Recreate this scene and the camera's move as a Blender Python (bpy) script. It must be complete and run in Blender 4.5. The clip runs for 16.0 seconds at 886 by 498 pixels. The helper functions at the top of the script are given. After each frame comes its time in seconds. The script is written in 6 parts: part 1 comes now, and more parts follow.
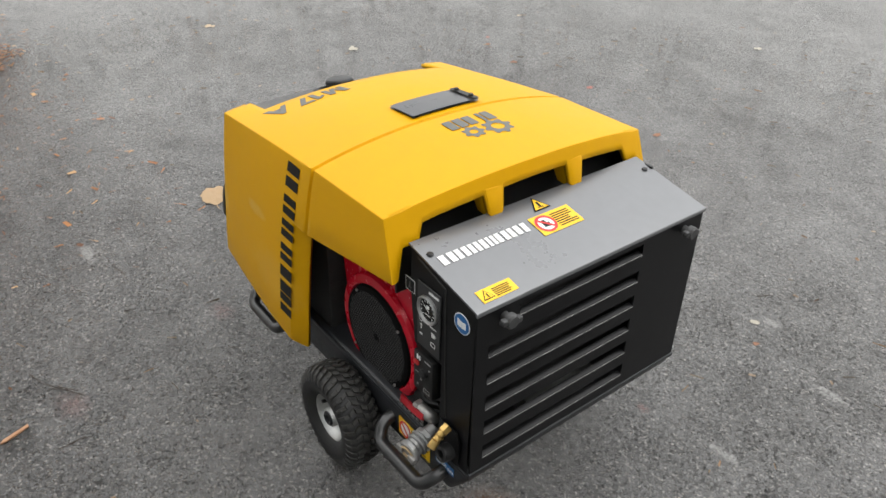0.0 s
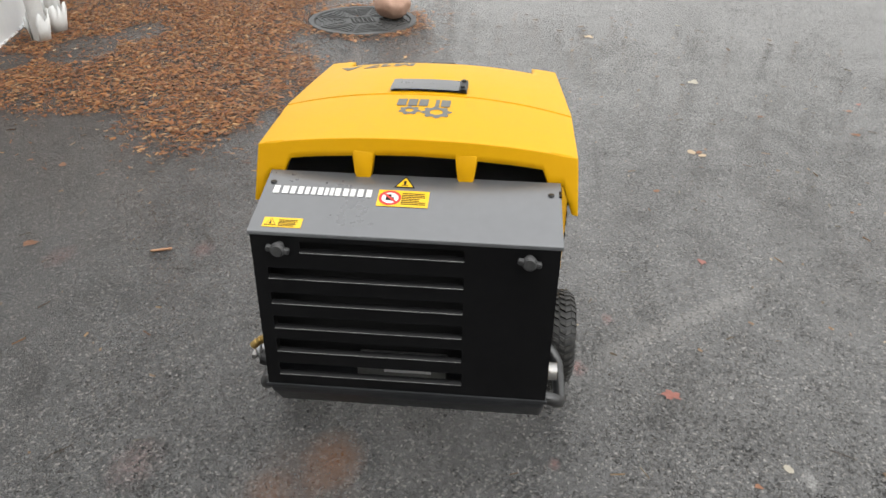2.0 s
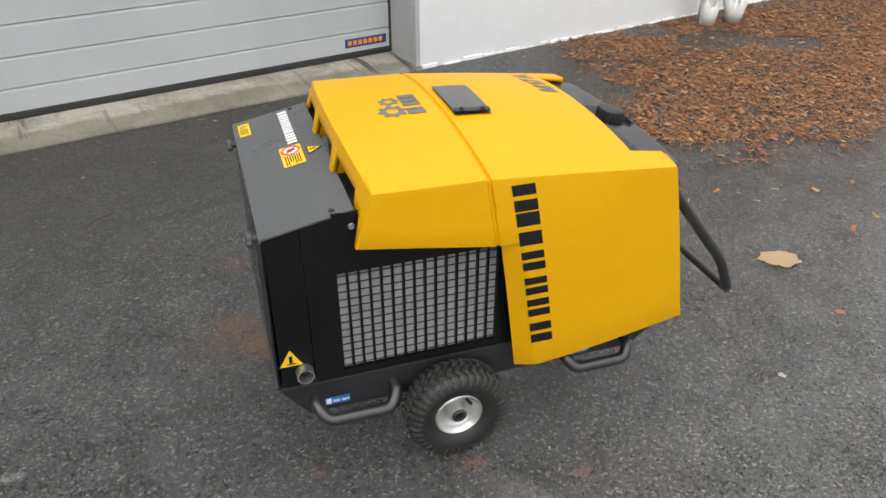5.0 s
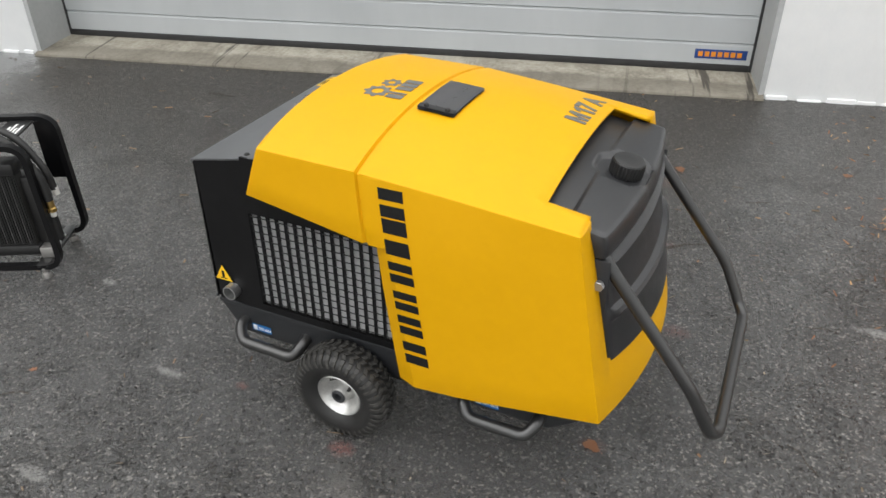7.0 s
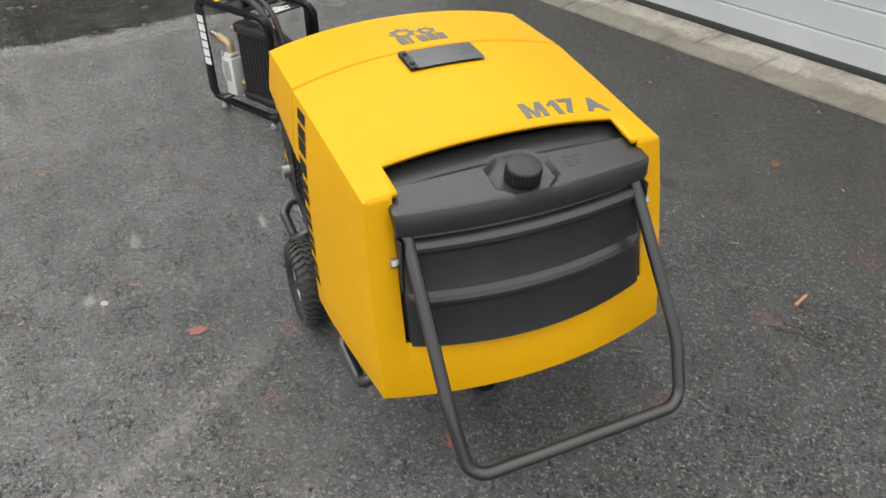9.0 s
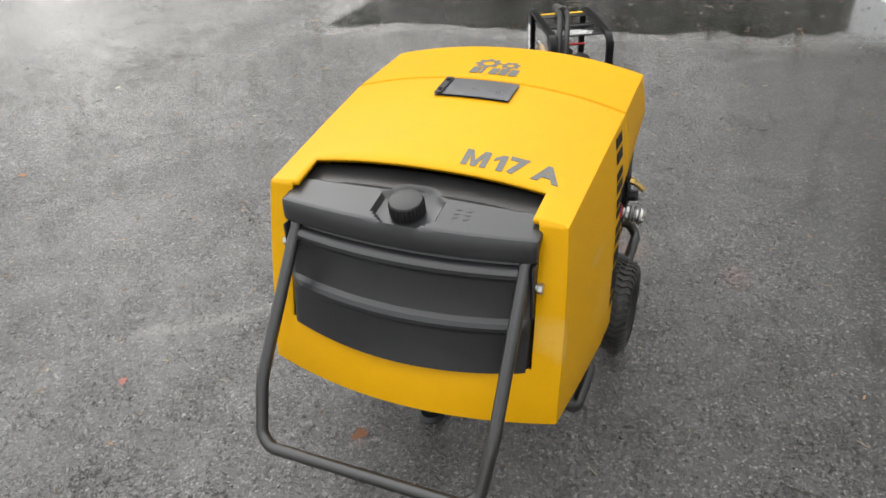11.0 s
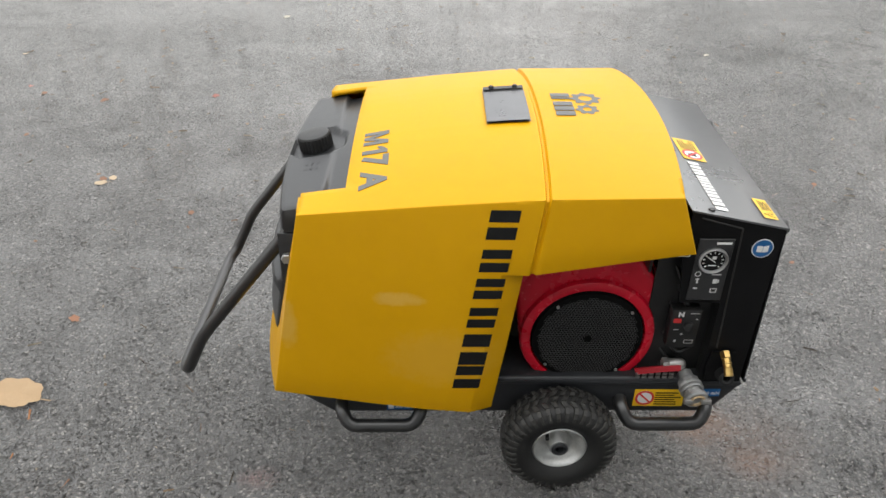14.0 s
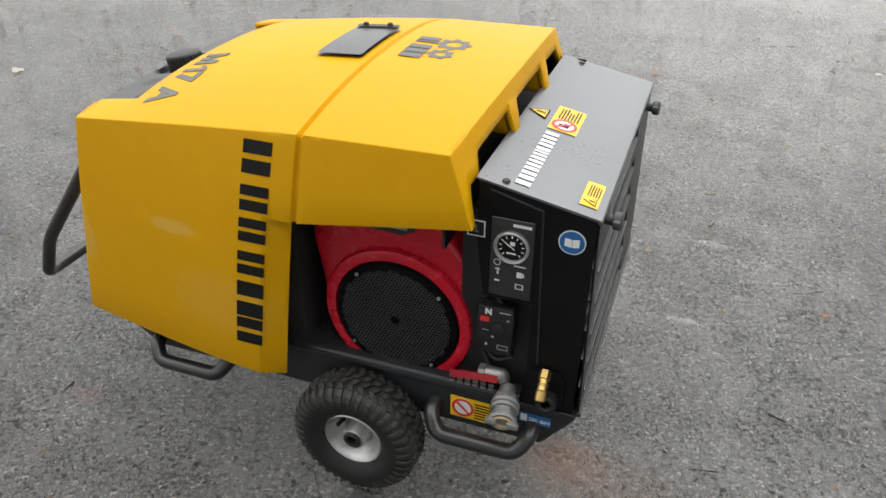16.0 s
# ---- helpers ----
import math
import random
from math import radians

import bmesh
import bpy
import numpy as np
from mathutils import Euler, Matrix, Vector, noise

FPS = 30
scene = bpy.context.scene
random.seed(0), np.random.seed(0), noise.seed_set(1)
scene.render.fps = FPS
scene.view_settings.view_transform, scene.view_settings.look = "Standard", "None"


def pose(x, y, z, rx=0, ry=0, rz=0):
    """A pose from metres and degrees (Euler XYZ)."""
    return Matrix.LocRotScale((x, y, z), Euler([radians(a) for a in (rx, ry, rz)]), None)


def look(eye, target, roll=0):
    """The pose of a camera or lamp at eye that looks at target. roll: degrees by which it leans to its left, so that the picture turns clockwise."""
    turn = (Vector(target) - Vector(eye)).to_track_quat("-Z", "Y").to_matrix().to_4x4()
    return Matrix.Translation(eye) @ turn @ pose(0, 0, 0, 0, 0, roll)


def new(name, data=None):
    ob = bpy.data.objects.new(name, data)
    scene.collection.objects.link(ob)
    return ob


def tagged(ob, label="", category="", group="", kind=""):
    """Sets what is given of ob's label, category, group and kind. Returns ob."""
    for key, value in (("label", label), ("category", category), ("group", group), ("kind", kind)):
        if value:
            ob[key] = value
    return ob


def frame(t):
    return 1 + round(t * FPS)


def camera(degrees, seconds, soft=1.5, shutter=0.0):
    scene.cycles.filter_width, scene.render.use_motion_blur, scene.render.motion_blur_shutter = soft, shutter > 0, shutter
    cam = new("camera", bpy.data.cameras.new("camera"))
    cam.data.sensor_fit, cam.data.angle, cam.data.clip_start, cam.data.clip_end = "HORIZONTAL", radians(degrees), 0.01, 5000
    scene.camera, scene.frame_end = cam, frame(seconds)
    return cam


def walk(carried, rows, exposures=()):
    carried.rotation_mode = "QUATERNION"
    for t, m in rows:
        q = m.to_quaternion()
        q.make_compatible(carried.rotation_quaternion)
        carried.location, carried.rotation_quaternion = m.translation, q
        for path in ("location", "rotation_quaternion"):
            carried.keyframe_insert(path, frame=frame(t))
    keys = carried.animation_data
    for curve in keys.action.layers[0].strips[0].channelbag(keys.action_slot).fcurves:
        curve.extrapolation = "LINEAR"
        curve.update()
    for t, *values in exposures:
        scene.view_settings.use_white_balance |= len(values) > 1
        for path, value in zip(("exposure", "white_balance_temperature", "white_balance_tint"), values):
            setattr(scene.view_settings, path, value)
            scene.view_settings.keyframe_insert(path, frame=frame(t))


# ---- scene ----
cam = camera(61.0, 16.0)


# ---- camera path ----
PATH = [
    (0, (-1.294, 1.108, 1.622), (0.016, 0.063, 0.530), 1.9),
    (0.5, (-1.548, 0.823, 1.627), (-0.064, 0.046, 0.535), 1.9),
    (1, (-1.671, 0.53, 1.612), (-0.059, 0.05, 0.531), 1.6),
    (1.5, (-1.746, 0.183, 1.614), (-0.061, 0.009, 0.551), 1.2),
    (2, (-1.879, -0.195, 1.6), (-0.18, -0.068, 0.551), 0.9),
    (2.5, (-1.871, -0.499, 1.616), (-0.209, -0.1, 0.576), 1.0),
    (3, (-1.685, -0.823, 1.624), (-0.124, -0.13, 0.584), 1.2),
    (3.2, (-1.606, -0.945, 1.611), (-0.103, -0.137, 0.568), 1.2),
    (5.3, (-0.313, -1.927, 1.641), (0.014, -0.266, 0.577), 0.0),
    (5.5, (-0.18, -1.939, 1.614), (0.017, -0.257, 0.55), -0.0),
    (6, (0.208, -1.889, 1.612), (0.084, -0.2, 0.548), -0.2),
    (6.5, (0.572, -1.826, 1.597), (0.142, -0.192, 0.528), -0.3),
    (7, (0.926, -1.716, 1.616), (0.207, -0.192, 0.539), -0.6),
    (7.5, (1.216, -1.489, 1.616), (0.246, -0.126, 0.52), -0.5),
    (8, (1.512, -1.284, 1.61), (0.319, -0.132, 0.493), -0.5),
    (8.5, (1.792, -1.073, 1.638), (0.423, -0.168, 0.494), -0.5),
    (9, (1.933, -0.74, 1.628), (0.427, -0.118, 0.468), -0.8),
    (9.2, (1.984, -0.624, 1.639), (0.431, -0.123, 0.484), -1.0),
    (11.3, (1.98, 0.922, 1.633), (0.524, 0.069, 0.56), -3.0),
    (11.5, (1.911, 1.07, 1.642), (0.518, 0.112, 0.572), -2.7),
    (12, (1.626, 1.344, 1.604), (0.448, 0.137, 0.529), -2.0),
    (12.5, (1.324, 1.541, 1.623), (0.408, 0.127, 0.544), -0.9),
    (13, (0.965, 1.752, 1.617), (0.345, 0.192, 0.529), 0.2),
    (13.5, (0.645, 1.793, 1.588), (0.323, 0.149, 0.496), 0.9),
    (14, (0.323, 1.755, 1.598), (0.297, 0.08, 0.505), 1.0),
    (14.5, (0.007, 1.787, 1.584), (0.236, 0.131, 0.487), 0.9),
    (15, (-0.269, 1.802, 1.597), (0.166, 0.189, 0.497), 0.7),
    (15.5, (-0.476, 1.672, 1.555), (0.094, 0.106, 0.448), 0.4),
    (16, (-0.579, 1.470, 1.386), (-0.006, -0.113, 0.308), 0.4),
]
EXPOSURES = [(0, 1.12), (2, 1.1), (3.2, 1.06), (5.3, 1.08), (7.5, 1.06), (9.2, 1.16), (11.3, 1.18), (16, 1.17)]
walk(cam, [(t, look(eye, target, roll)) for t, eye, target, roll in PATH], EXPOSURES)


# ---- sky, sun, exposure ----
world = bpy.data.worlds.new("sky")
scene.world = world
world.use_nodes = True
wn, wl = world.node_tree.nodes, world.node_tree.links
wn.clear()
sky = wn.new("ShaderNodeTexSky")
sky.sky_type = "NISHITA"
sky.sun_disc = False
sky.sun_elevation, sky.sun_rotation = radians(40), radians(225)
sky.air_density, sky.dust_density, sky.ozone_density = 2.0, 1.0, 1.0
grey = wn.new("ShaderNodeHueSaturation")
grey.inputs["Saturation"].default_value = 0.10
bg = wn.new("ShaderNodeBackground")
bg.inputs["Strength"].default_value = 0.115
wo = wn.new("ShaderNodeOutputWorld")
wl.new(sky.outputs[0], grey.inputs["Color"])
wl.new(grey.outputs[0], bg.inputs["Color"])
wl.new(bg.outputs[0], wo.inputs["Surface"])
sun = bpy.data.lights.new("sun", "SUN")
sun.energy, sun.angle, sun.color = 1.55, radians(122), (1.0, 0.985, 0.96)
new("sun", sun).matrix_world = look((-0.8, 0.2, 8), (0, 0, 0))


# ---- materials ----
class Mat:
    """A principled material with its node tree at hand."""

    def __init__(self, name, color=(0.5, 0.5, 0.5), rough=0.5, metal=0.0, spec=0.5):
        self.m = bpy.data.materials.new(name)
        self.m.use_nodes = True
        self.n, self.l = self.m.node_tree.nodes, self.m.node_tree.links
        self.b = self.n["Principled BSDF"]
        self.b.inputs["Base Color"].default_value = (*color, 1)
        self.b.inputs["Roughness"].default_value = rough
        self.b.inputs["Metallic"].default_value = metal
        self.b.inputs["Specular IOR Level"].default_value = spec
        self.tc = self.n.new("ShaderNodeTexCoord")

    def link(self, a, b):
        self.l.new(a, b)

    def noise(self, scale, detail=3.0, rough=0.55, dist=0.0, stretch=None, space="Object"):
        t = self.n.new("ShaderNodeTexNoise")
        t.inputs["Scale"].default_value, t.inputs["Detail"].default_value = scale, detail
        t.inputs["Roughness"].default_value, t.inputs["Distortion"].default_value = rough, dist
        src = self.tc.outputs[space]
        if stretch:
            mp = self.n.new("ShaderNodeMapping")
            mp.inputs["Scale"].default_value = stretch
            self.l.new(src, mp.inputs["Vector"])
            src = mp.outputs[0]
        self.l.new(src, t.inputs["Vector"])
        return t.outputs["Fac"]

    def voronoi(self, scale, feature="F1", out="Distance", rnd=1.0):
        t = self.n.new("ShaderNodeTexVoronoi")
        t.feature, t.voronoi_dimensions = feature, "2D"
        t.inputs["Scale"].default_value = scale
        t.inputs["Randomness"].default_value = rnd
        self.l.new(self.tc.outputs["Object"], t.inputs["Vector"])
        return t.outputs[out]

    def ramp(self, fac, stops):
        r = self.n.new("ShaderNodeValToRGB")
        el = r.color_ramp.elements
        while len(el) < len(stops):
            el.new(0.5)
        for e, (p, c) in zip(el, stops):
            e.position = p
            e.color = (*c, 1) if isinstance(c, tuple) else (c, c, c, 1)
        self.l.new(fac, r.inputs["Fac"])
        return r.outputs["Color"]

    def mix(self, fac, a, b, kind="MIX"):
        x = self.n.new("ShaderNodeMix")
        x.data_type, x.blend_type = "RGBA", kind
        for i, v in ((0, fac), (6, a), (7, b)):
            if isinstance(v, (int, float)) and i == 0:
                x.inputs[i].default_value = v
            elif isinstance(v, (int, float)):
                x.inputs[i].default_value = (v, v, v, 1)
            elif isinstance(v, tuple):
                x.inputs[i].default_value = (*v, 1)
            else:
                self.l.new(v, x.inputs[i])
        return x.outputs[2]

    def math(self, op, a, b=0.0, c=None):
        x = self.n.new("ShaderNodeMath")
        x.operation = op
        for i, v in enumerate((a, b) if c is None else (a, b, c)):
            if isinstance(v, (int, float)):
                x.inputs[i].default_value = v
            else:
                self.l.new(v, x.inputs[i])
        return x.outputs[0]

    def color(self, c):
        self.l.new(c, self.b.inputs["Base Color"])
        return self

    def rough(self, r):
        self.l.new(r, self.b.inputs["Roughness"])
        return self

    def bump(self, h, strength=0.3, dist=0.005):
        b = self.n.new("ShaderNodeBump")
        b.inputs["Strength"].default_value, b.inputs["Distance"].default_value = strength, dist
        self.l.new(h, b.inputs["Height"])
        self.l.new(b.outputs[0], self.b.inputs["Normal"])
        return self


def varied(name, c1, c2, scale, r1, r2, metal=0.0, bump=0.0, bscale=200.0, bdist=0.002, spec=0.5):
    m = Mat(name, c1, r1, metal, spec)
    n = m.noise(scale, 4)
    n2 = m.noise(scale * 7, 3)
    f = m.math("MULTIPLY_ADD", n2, 0.4, m.math("MULTIPLY", n, 0.6))
    m.color(m.ramp(f, [(0.3, c1), (0.7, c2)]))
    m.rough(m.ramp(f, [(0.3, r1), (0.7, r2)]))
    if bump:
        m.bump(m.noise(bscale, 3), bump, bdist)
    return m.m


yellow = varied("yellow_plastic", (0.64, 0.328, 0.0), (0.69, 0.355, 0.001), 3, 0.42, 0.52, bump=0.12, bscale=260, bdist=0.001, spec=0.2)
scuff = Mat("tmp")
scuff.m = yellow
scuff.n, scuff.l, scuff.b = yellow.node_tree.nodes, yellow.node_tree.links, yellow.node_tree.nodes["Principled BSDF"]
scuff.tc = scuff.n.new("ShaderNodeTexCoord")
scuff_src = scuff.b.inputs["Base Color"].links[0].from_socket
scuff_sep = scuff.n.new("ShaderNodeSeparateXYZ")
scuff.link(scuff.tc.outputs["Object"], scuff_sep.inputs[0])
scuff_col = scuff_src
for cx, cz, rx, rz, k in ((0.40, 0.585, 0.07, 0.022, 0.28), (0.66, 0.50, 0.03, 0.08, 0.25), (0.3, 0.42, 0.16, 0.1, 0.10)):
    dx = scuff.math("DIVIDE", scuff.math("SUBTRACT", scuff_sep.outputs[0], cx), rx)
    dz = scuff.math("DIVIDE", scuff.math("SUBTRACT", scuff_sep.outputs[2], cz), rz)
    d = scuff.math("ADD", scuff.math("MULTIPLY", dx, dx), scuff.math("MULTIPLY", dz, dz))
    d = scuff.math("ADD", d, scuff.math("MULTIPLY", scuff.math("SUBTRACT", scuff.noise(40, 4, 0.7), 0.5), 1.4))
    scuff_col = scuff.mix(scuff.math("MULTIPLY", scuff.math("MULTIPLY", scuff.math("GREATER_THAN", scuff_sep.outputs[1], 0.0), scuff.ramp(d, [(0.2, 1.0), (0.9, 0.0)])), k), scuff_col, (0.72, 0.52, 0.19))
scuff.color(scuff_col)
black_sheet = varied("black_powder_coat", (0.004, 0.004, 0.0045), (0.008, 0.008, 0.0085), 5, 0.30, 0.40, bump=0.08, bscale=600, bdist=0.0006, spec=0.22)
# satin black coat; the sky's sheen is put into its grey, half-metallic base
cover_sheen = varied("satin_black_with_sky_sheen", (0.15, 0.153, 0.158), (0.172, 0.176, 0.182), 5, 0.26, 0.32, metal=0.55, bump=0.06, bscale=600, bdist=0.0006, spec=0.9)
chassis_black = varied("chassis_black", (0.014, 0.0148, 0.0165), (0.030, 0.0315, 0.0345), 9, 0.30, 0.50, bump=0.1, bscale=200)
tank_black = varied("black_tank_plastic", (0.016, 0.0165, 0.018), (0.026, 0.027, 0.029), 6, 0.28, 0.40, bump=0.2, bscale=420, bdist=0.0008, spec=0.65)
tube_black = varied("black_tube", (0.016, 0.016, 0.016), (0.022, 0.022, 0.022), 3, 0.27, 0.31, spec=0.8)
rubber = varied("tyre_rubber", (0.010, 0.010, 0.010), (0.022, 0.0215, 0.0205), 14, 0.42, 0.62, bump=0.2, bscale=240)
rubber_worn = varied("worn_tread_rubber", (0.014, 0.0135, 0.013), (0.062, 0.06, 0.054), 55, 0.42, 0.75, bump=0.3, bscale=300)
steel = varied("zinc_steel", (0.40, 0.40, 0.40), (0.56, 0.56, 0.55), 20, 0.36, 0.52, metal=0.9, bump=0.05)
rim_zinc = varied("galvanised_rim", (0.45, 0.45, 0.44), (0.68, 0.68, 0.66), 26, 0.30, 0.48, metal=0.85, bump=0.12, bscale=90)
steel_dull = varied("dull_steel", (0.32, 0.31, 0.3), (0.5, 0.49, 0.47), 40, 0.4, 0.6, metal=0.9, bump=0.1)
brass = varied("brass", (0.55, 0.36, 0.11), (0.68, 0.47, 0.18), 40, 0.28, 0.42, metal=1.0)
red_paint = varied("red_engine_paint", (0.52, 0.006, 0.022), (0.60, 0.009, 0.028), 6, 0.22, 0.32, bump=0.04, bscale=200)
dark_plastic = varied("dark_plastic", (0.011, 0.011, 0.011), (0.018, 0.018, 0.018), 20, 0.34, 0.5)
mesh_grey = varied("screen_wire", (0.045, 0.045, 0.045), (0.075, 0.075, 0.075), 20, 0.3, 0.4, metal=0.4)
hole_shade = varied("screen_hole_shade", (0.002, 0.002, 0.002), (0.004, 0.004, 0.004), 20, 0.7, 0.8, spec=0.1)
plate_blue = varied("dark_blue_plate", (0.010, 0.045, 0.20), (0.014, 0.055, 0.23), 30, 0.35, 0.45)
label_orange = varied("orange_print", (0.72, 0.24, 0.015), (0.78, 0.28, 0.02), 30, 0.4, 0.5)
brass_pale = varied("dull_bronze", (0.50, 0.36, 0.20), (0.62, 0.47, 0.29), 40, 0.4, 0.55, metal=0.5)
knob_grey = varied("weathered_knob", (0.03, 0.03, 0.03), (0.08, 0.08, 0.08), 60, 0.4, 0.6)
engine_dark = varied("dark_engine_metal", (0.012, 0.012, 0.012), (0.05, 0.048, 0.045), 25, 0.45, 0.7, metal=0.2)
print_grey = varied("grey_print", (0.10, 0.10, 0.095), (0.15, 0.15, 0.14), 60, 0.5, 0.6)
print_black = varied("black_print", (0.008, 0.008, 0.008), (0.013, 0.013, 0.013), 60, 0.45, 0.55, spec=0.2)
print_dim = varied("dim_white_print", (0.42, 0.42, 0.41), (0.5, 0.5, 0.49), 60, 0.45, 0.55)
print_white = varied("white_print", (0.72, 0.72, 0.71), (0.8, 0.8, 0.79), 60, 0.45, 0.55)
label_yellow = varied("yellow_label", (0.85, 0.50, 0.01), (0.88, 0.54, 0.015), 30, 0.35, 0.45)
label_blue = varied("blue_label", (0.015, 0.12, 0.33), (0.02, 0.14, 0.37), 30, 0.35, 0.45)
lever_red = varied("lever_red", (0.30, 0.006, 0.014), (0.38, 0.010, 0.018), 30, 0.3, 0.42)
label_red = varied("red_print", (0.6, 0.03, 0.03), (0.65, 0.04, 0.04), 30, 0.4, 0.5)
plate_grey = varied("dark_grey_plate", (0.14, 0.14, 0.145), (0.18, 0.18, 0.185), 20, 0.26, 0.34, metal=0.75)
panel_grey = varied("dark_panel", (0.026, 0.026, 0.027), (0.036, 0.036, 0.037), 20, 0.35, 0.45)
fin_metal = varied("cooler_fins", (0.40, 0.405, 0.41), (0.56, 0.56, 0.56), 40, 0.4, 0.6, metal=0.3, bump=0.4, bscale=500)
glass_dark = Mat("gauge_glass", (0.01, 0.01, 0.01), 0.05).m
white_box = varied("white_box_plastic", (0.55, 0.54, 0.5), (0.66, 0.65, 0.61), 15, 0.4, 0.5)
battery_grey = varied("battery_case", (0.12, 0.12, 0.115), (0.17, 0.17, 0.16), 15, 0.4, 0.5)


def asphalt_material():
    m = Mat("wet_asphalt", (0.05, 0.05, 0.05), 0.4, 0.0, 0.25)
    pos = m.tc.outputs["Object"]
    sep = m.n.new("ShaderNodeSeparateXYZ")
    m.link(pos, sep.inputs[0])
    x, y = sep.outputs[0], sep.outputs[1]
    big = m.noise(0.55, 5, 0.6, 0.4)
    mid = m.noise(3.0, 5, 0.62, 0.3)
    streak = m.noise(1.2, 4, 0.6, 0.5, stretch=(0.5, 1.6, 1))
    # 1 where a smooth film of water lies over the stones, 0 where they stand bare
    film = m.ramp(m.math("MULTIPLY_ADD", streak, 0.45, m.math("MULTIPLY_ADD", mid, 0.25, m.math("MULTIPLY", big, 0.30))), [(0.40, 0.15), (0.60, 0.85)])

    def warped(scale, detail, amount):
        t = m.n.new("ShaderNodeTexNoise")
        t.inputs["Scale"].default_value, t.inputs["Detail"].default_value = scale, detail
        m.link(pos, t.inputs["Vector"])
        v = m.n.new("ShaderNodeVectorMath")
        v.operation = "MULTIPLY_ADD"
        m.link(t.outputs["Color"], v.inputs[0])
        v.inputs[1].default_value = (amount, amount, 0.0)
        m.link(pos, v.inputs[2])
        return v.outputs[0]

    def cells(scale, feature, vector):
        t = m.n.new("ShaderNodeTexVoronoi")
        t.voronoi_dimensions, t.feature = "2D", feature
        t.inputs["Scale"].default_value = scale
        m.link(vector, t.inputs["Vector"])
        return t

    # rolled stones, 6 to 10 mm, with uneven joints
    at = warped(150, 3, 0.011)
    stones = cells(140, "F1", at)
    joints = cells(140, "DISTANCE_TO_EDGE", at)
    tone = m.n.new("ShaderNodeSeparateColor")
    m.link(stones.outputs["Color"], tone.inputs[0])
    dome = m.ramp(joints.outputs["Distance"], [(0.0, 0.0), (0.10, 0.7), (0.36, 1.0)])
    grit = m.noise(380, 3, 0.7)
    clump = m.noise(26, 4, 0.65)
    # open pits come in clusters
    pit = m.math("ADD", m.noise(105, 2, 0.6, 1.2), m.math("MULTIPLY", m.math("SUBTRACT", m.noise(6, 5, 0.7), 0.5), 0.28))
    pit = m.ramp(m.math("ADD", pit, m.math("MULTIPLY", film, 0.05)), [(0.43, 1.0), (0.455, 0.0)])
    gap = m.math("MAXIMUM", pit, m.math("MULTIPLY", m.ramp(joints.outputs["Distance"], [(0.02, 1.0), (0.13, 0.0)]), m.math("MULTIPLY_ADD", film, -0.35, 0.62)))

    stone = m.ramp(tone.outputs[0], [(0.0, (0.011, 0.0108, 0.0105)), (0.5, (0.024, 0.0235, 0.0228)), (0.80, (0.044, 0.0425, 0.040)), (1.0, (0.20, 0.187, 0.17))])
    col = m.mix(1.0, stone, m.ramp(grit, [(0.36, 0.5), (0.64, 1.5)]), "MULTIPLY")
    col = m.mix(1.0, col, m.ramp(m.math("MULTIPLY_ADD", mid, 0.5, m.math("MULTIPLY", clump, 0.5)), [(0.36, 0.86), (0.64, 1.18)]), "MULTIPLY")
    col = m.mix(gap, col, (0.010, 0.0095, 0.009))
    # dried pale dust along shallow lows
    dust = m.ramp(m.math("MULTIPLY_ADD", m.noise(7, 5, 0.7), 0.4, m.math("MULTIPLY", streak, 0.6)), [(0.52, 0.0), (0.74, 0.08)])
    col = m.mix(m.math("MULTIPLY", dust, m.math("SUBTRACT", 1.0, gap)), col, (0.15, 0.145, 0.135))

    def spot(cx, cy, rx, ry, soft, wob=0.35, ws=4.0):
        dx = m.math("DIVIDE", m.math("SUBTRACT", x, cx), rx)
        dy = m.math("DIVIDE", m.math("SUBTRACT", y, cy), ry)
        d = m.math("SQRT", m.math("ADD", m.math("MULTIPLY", dx, dx), m.math("MULTIPLY", dy, dy)))
        d = m.math("ADD", d, m.math("MULTIPLY", m.math("SUBTRACT", m.noise(ws, 5, 0.65), 0.5), wob * 2))
        return m.ramp(d, [(1.0 - soft if soft < 1 else 0.0, 1.0), (1.0, 0.0)])

    # rust stains where water dripped under the machine
    for cx, cy, rx, ry, k in ((-0.43, 0.21, 0.14, 0.10, 0.95), (-0.55, 0.36, 0.09, 0.07, 0.45), (-0.55, 0.28, 0.22, 0.2, 0.30)):
        s = m.math("MULTIPLY", spot(cx, cy, rx, ry, 0.8, 0.3, 9), k)
        col = m.mix(s, col, m.mix(1.0, (0.15, 0.052, 0.010), m.ramp(grit, [(0.35, 0.6), (0.65, 1.6)]), "MULTIPLY"))
    # reddish brick dust marks
    for cx, cy, r, k in ((0.025, -0.495, 0.050, 0.8), (0.30, -0.62, 0.04, 0.6), (0.78, 0.42, 0.07, 0.35), (0.67, -0.19, 0.05, 0.35), (-0.39, -0.405, 0.03, 0.5), (0.61, 0.96, 0.08, 0.35), (0.5, 1.5, 0.1, 0.3), (-0.5, 0.75, 0.12, 0.25)):
        s = m.math("MULTIPLY", m.math("MULTIPLY", spot(cx, cy, r, r * 0.7, 0.9, 0.6, 22), m.math("SUBTRACT", 1.0, gap)), k)
        col = m.mix(s, col, (0.24, 0.06, 0.045))
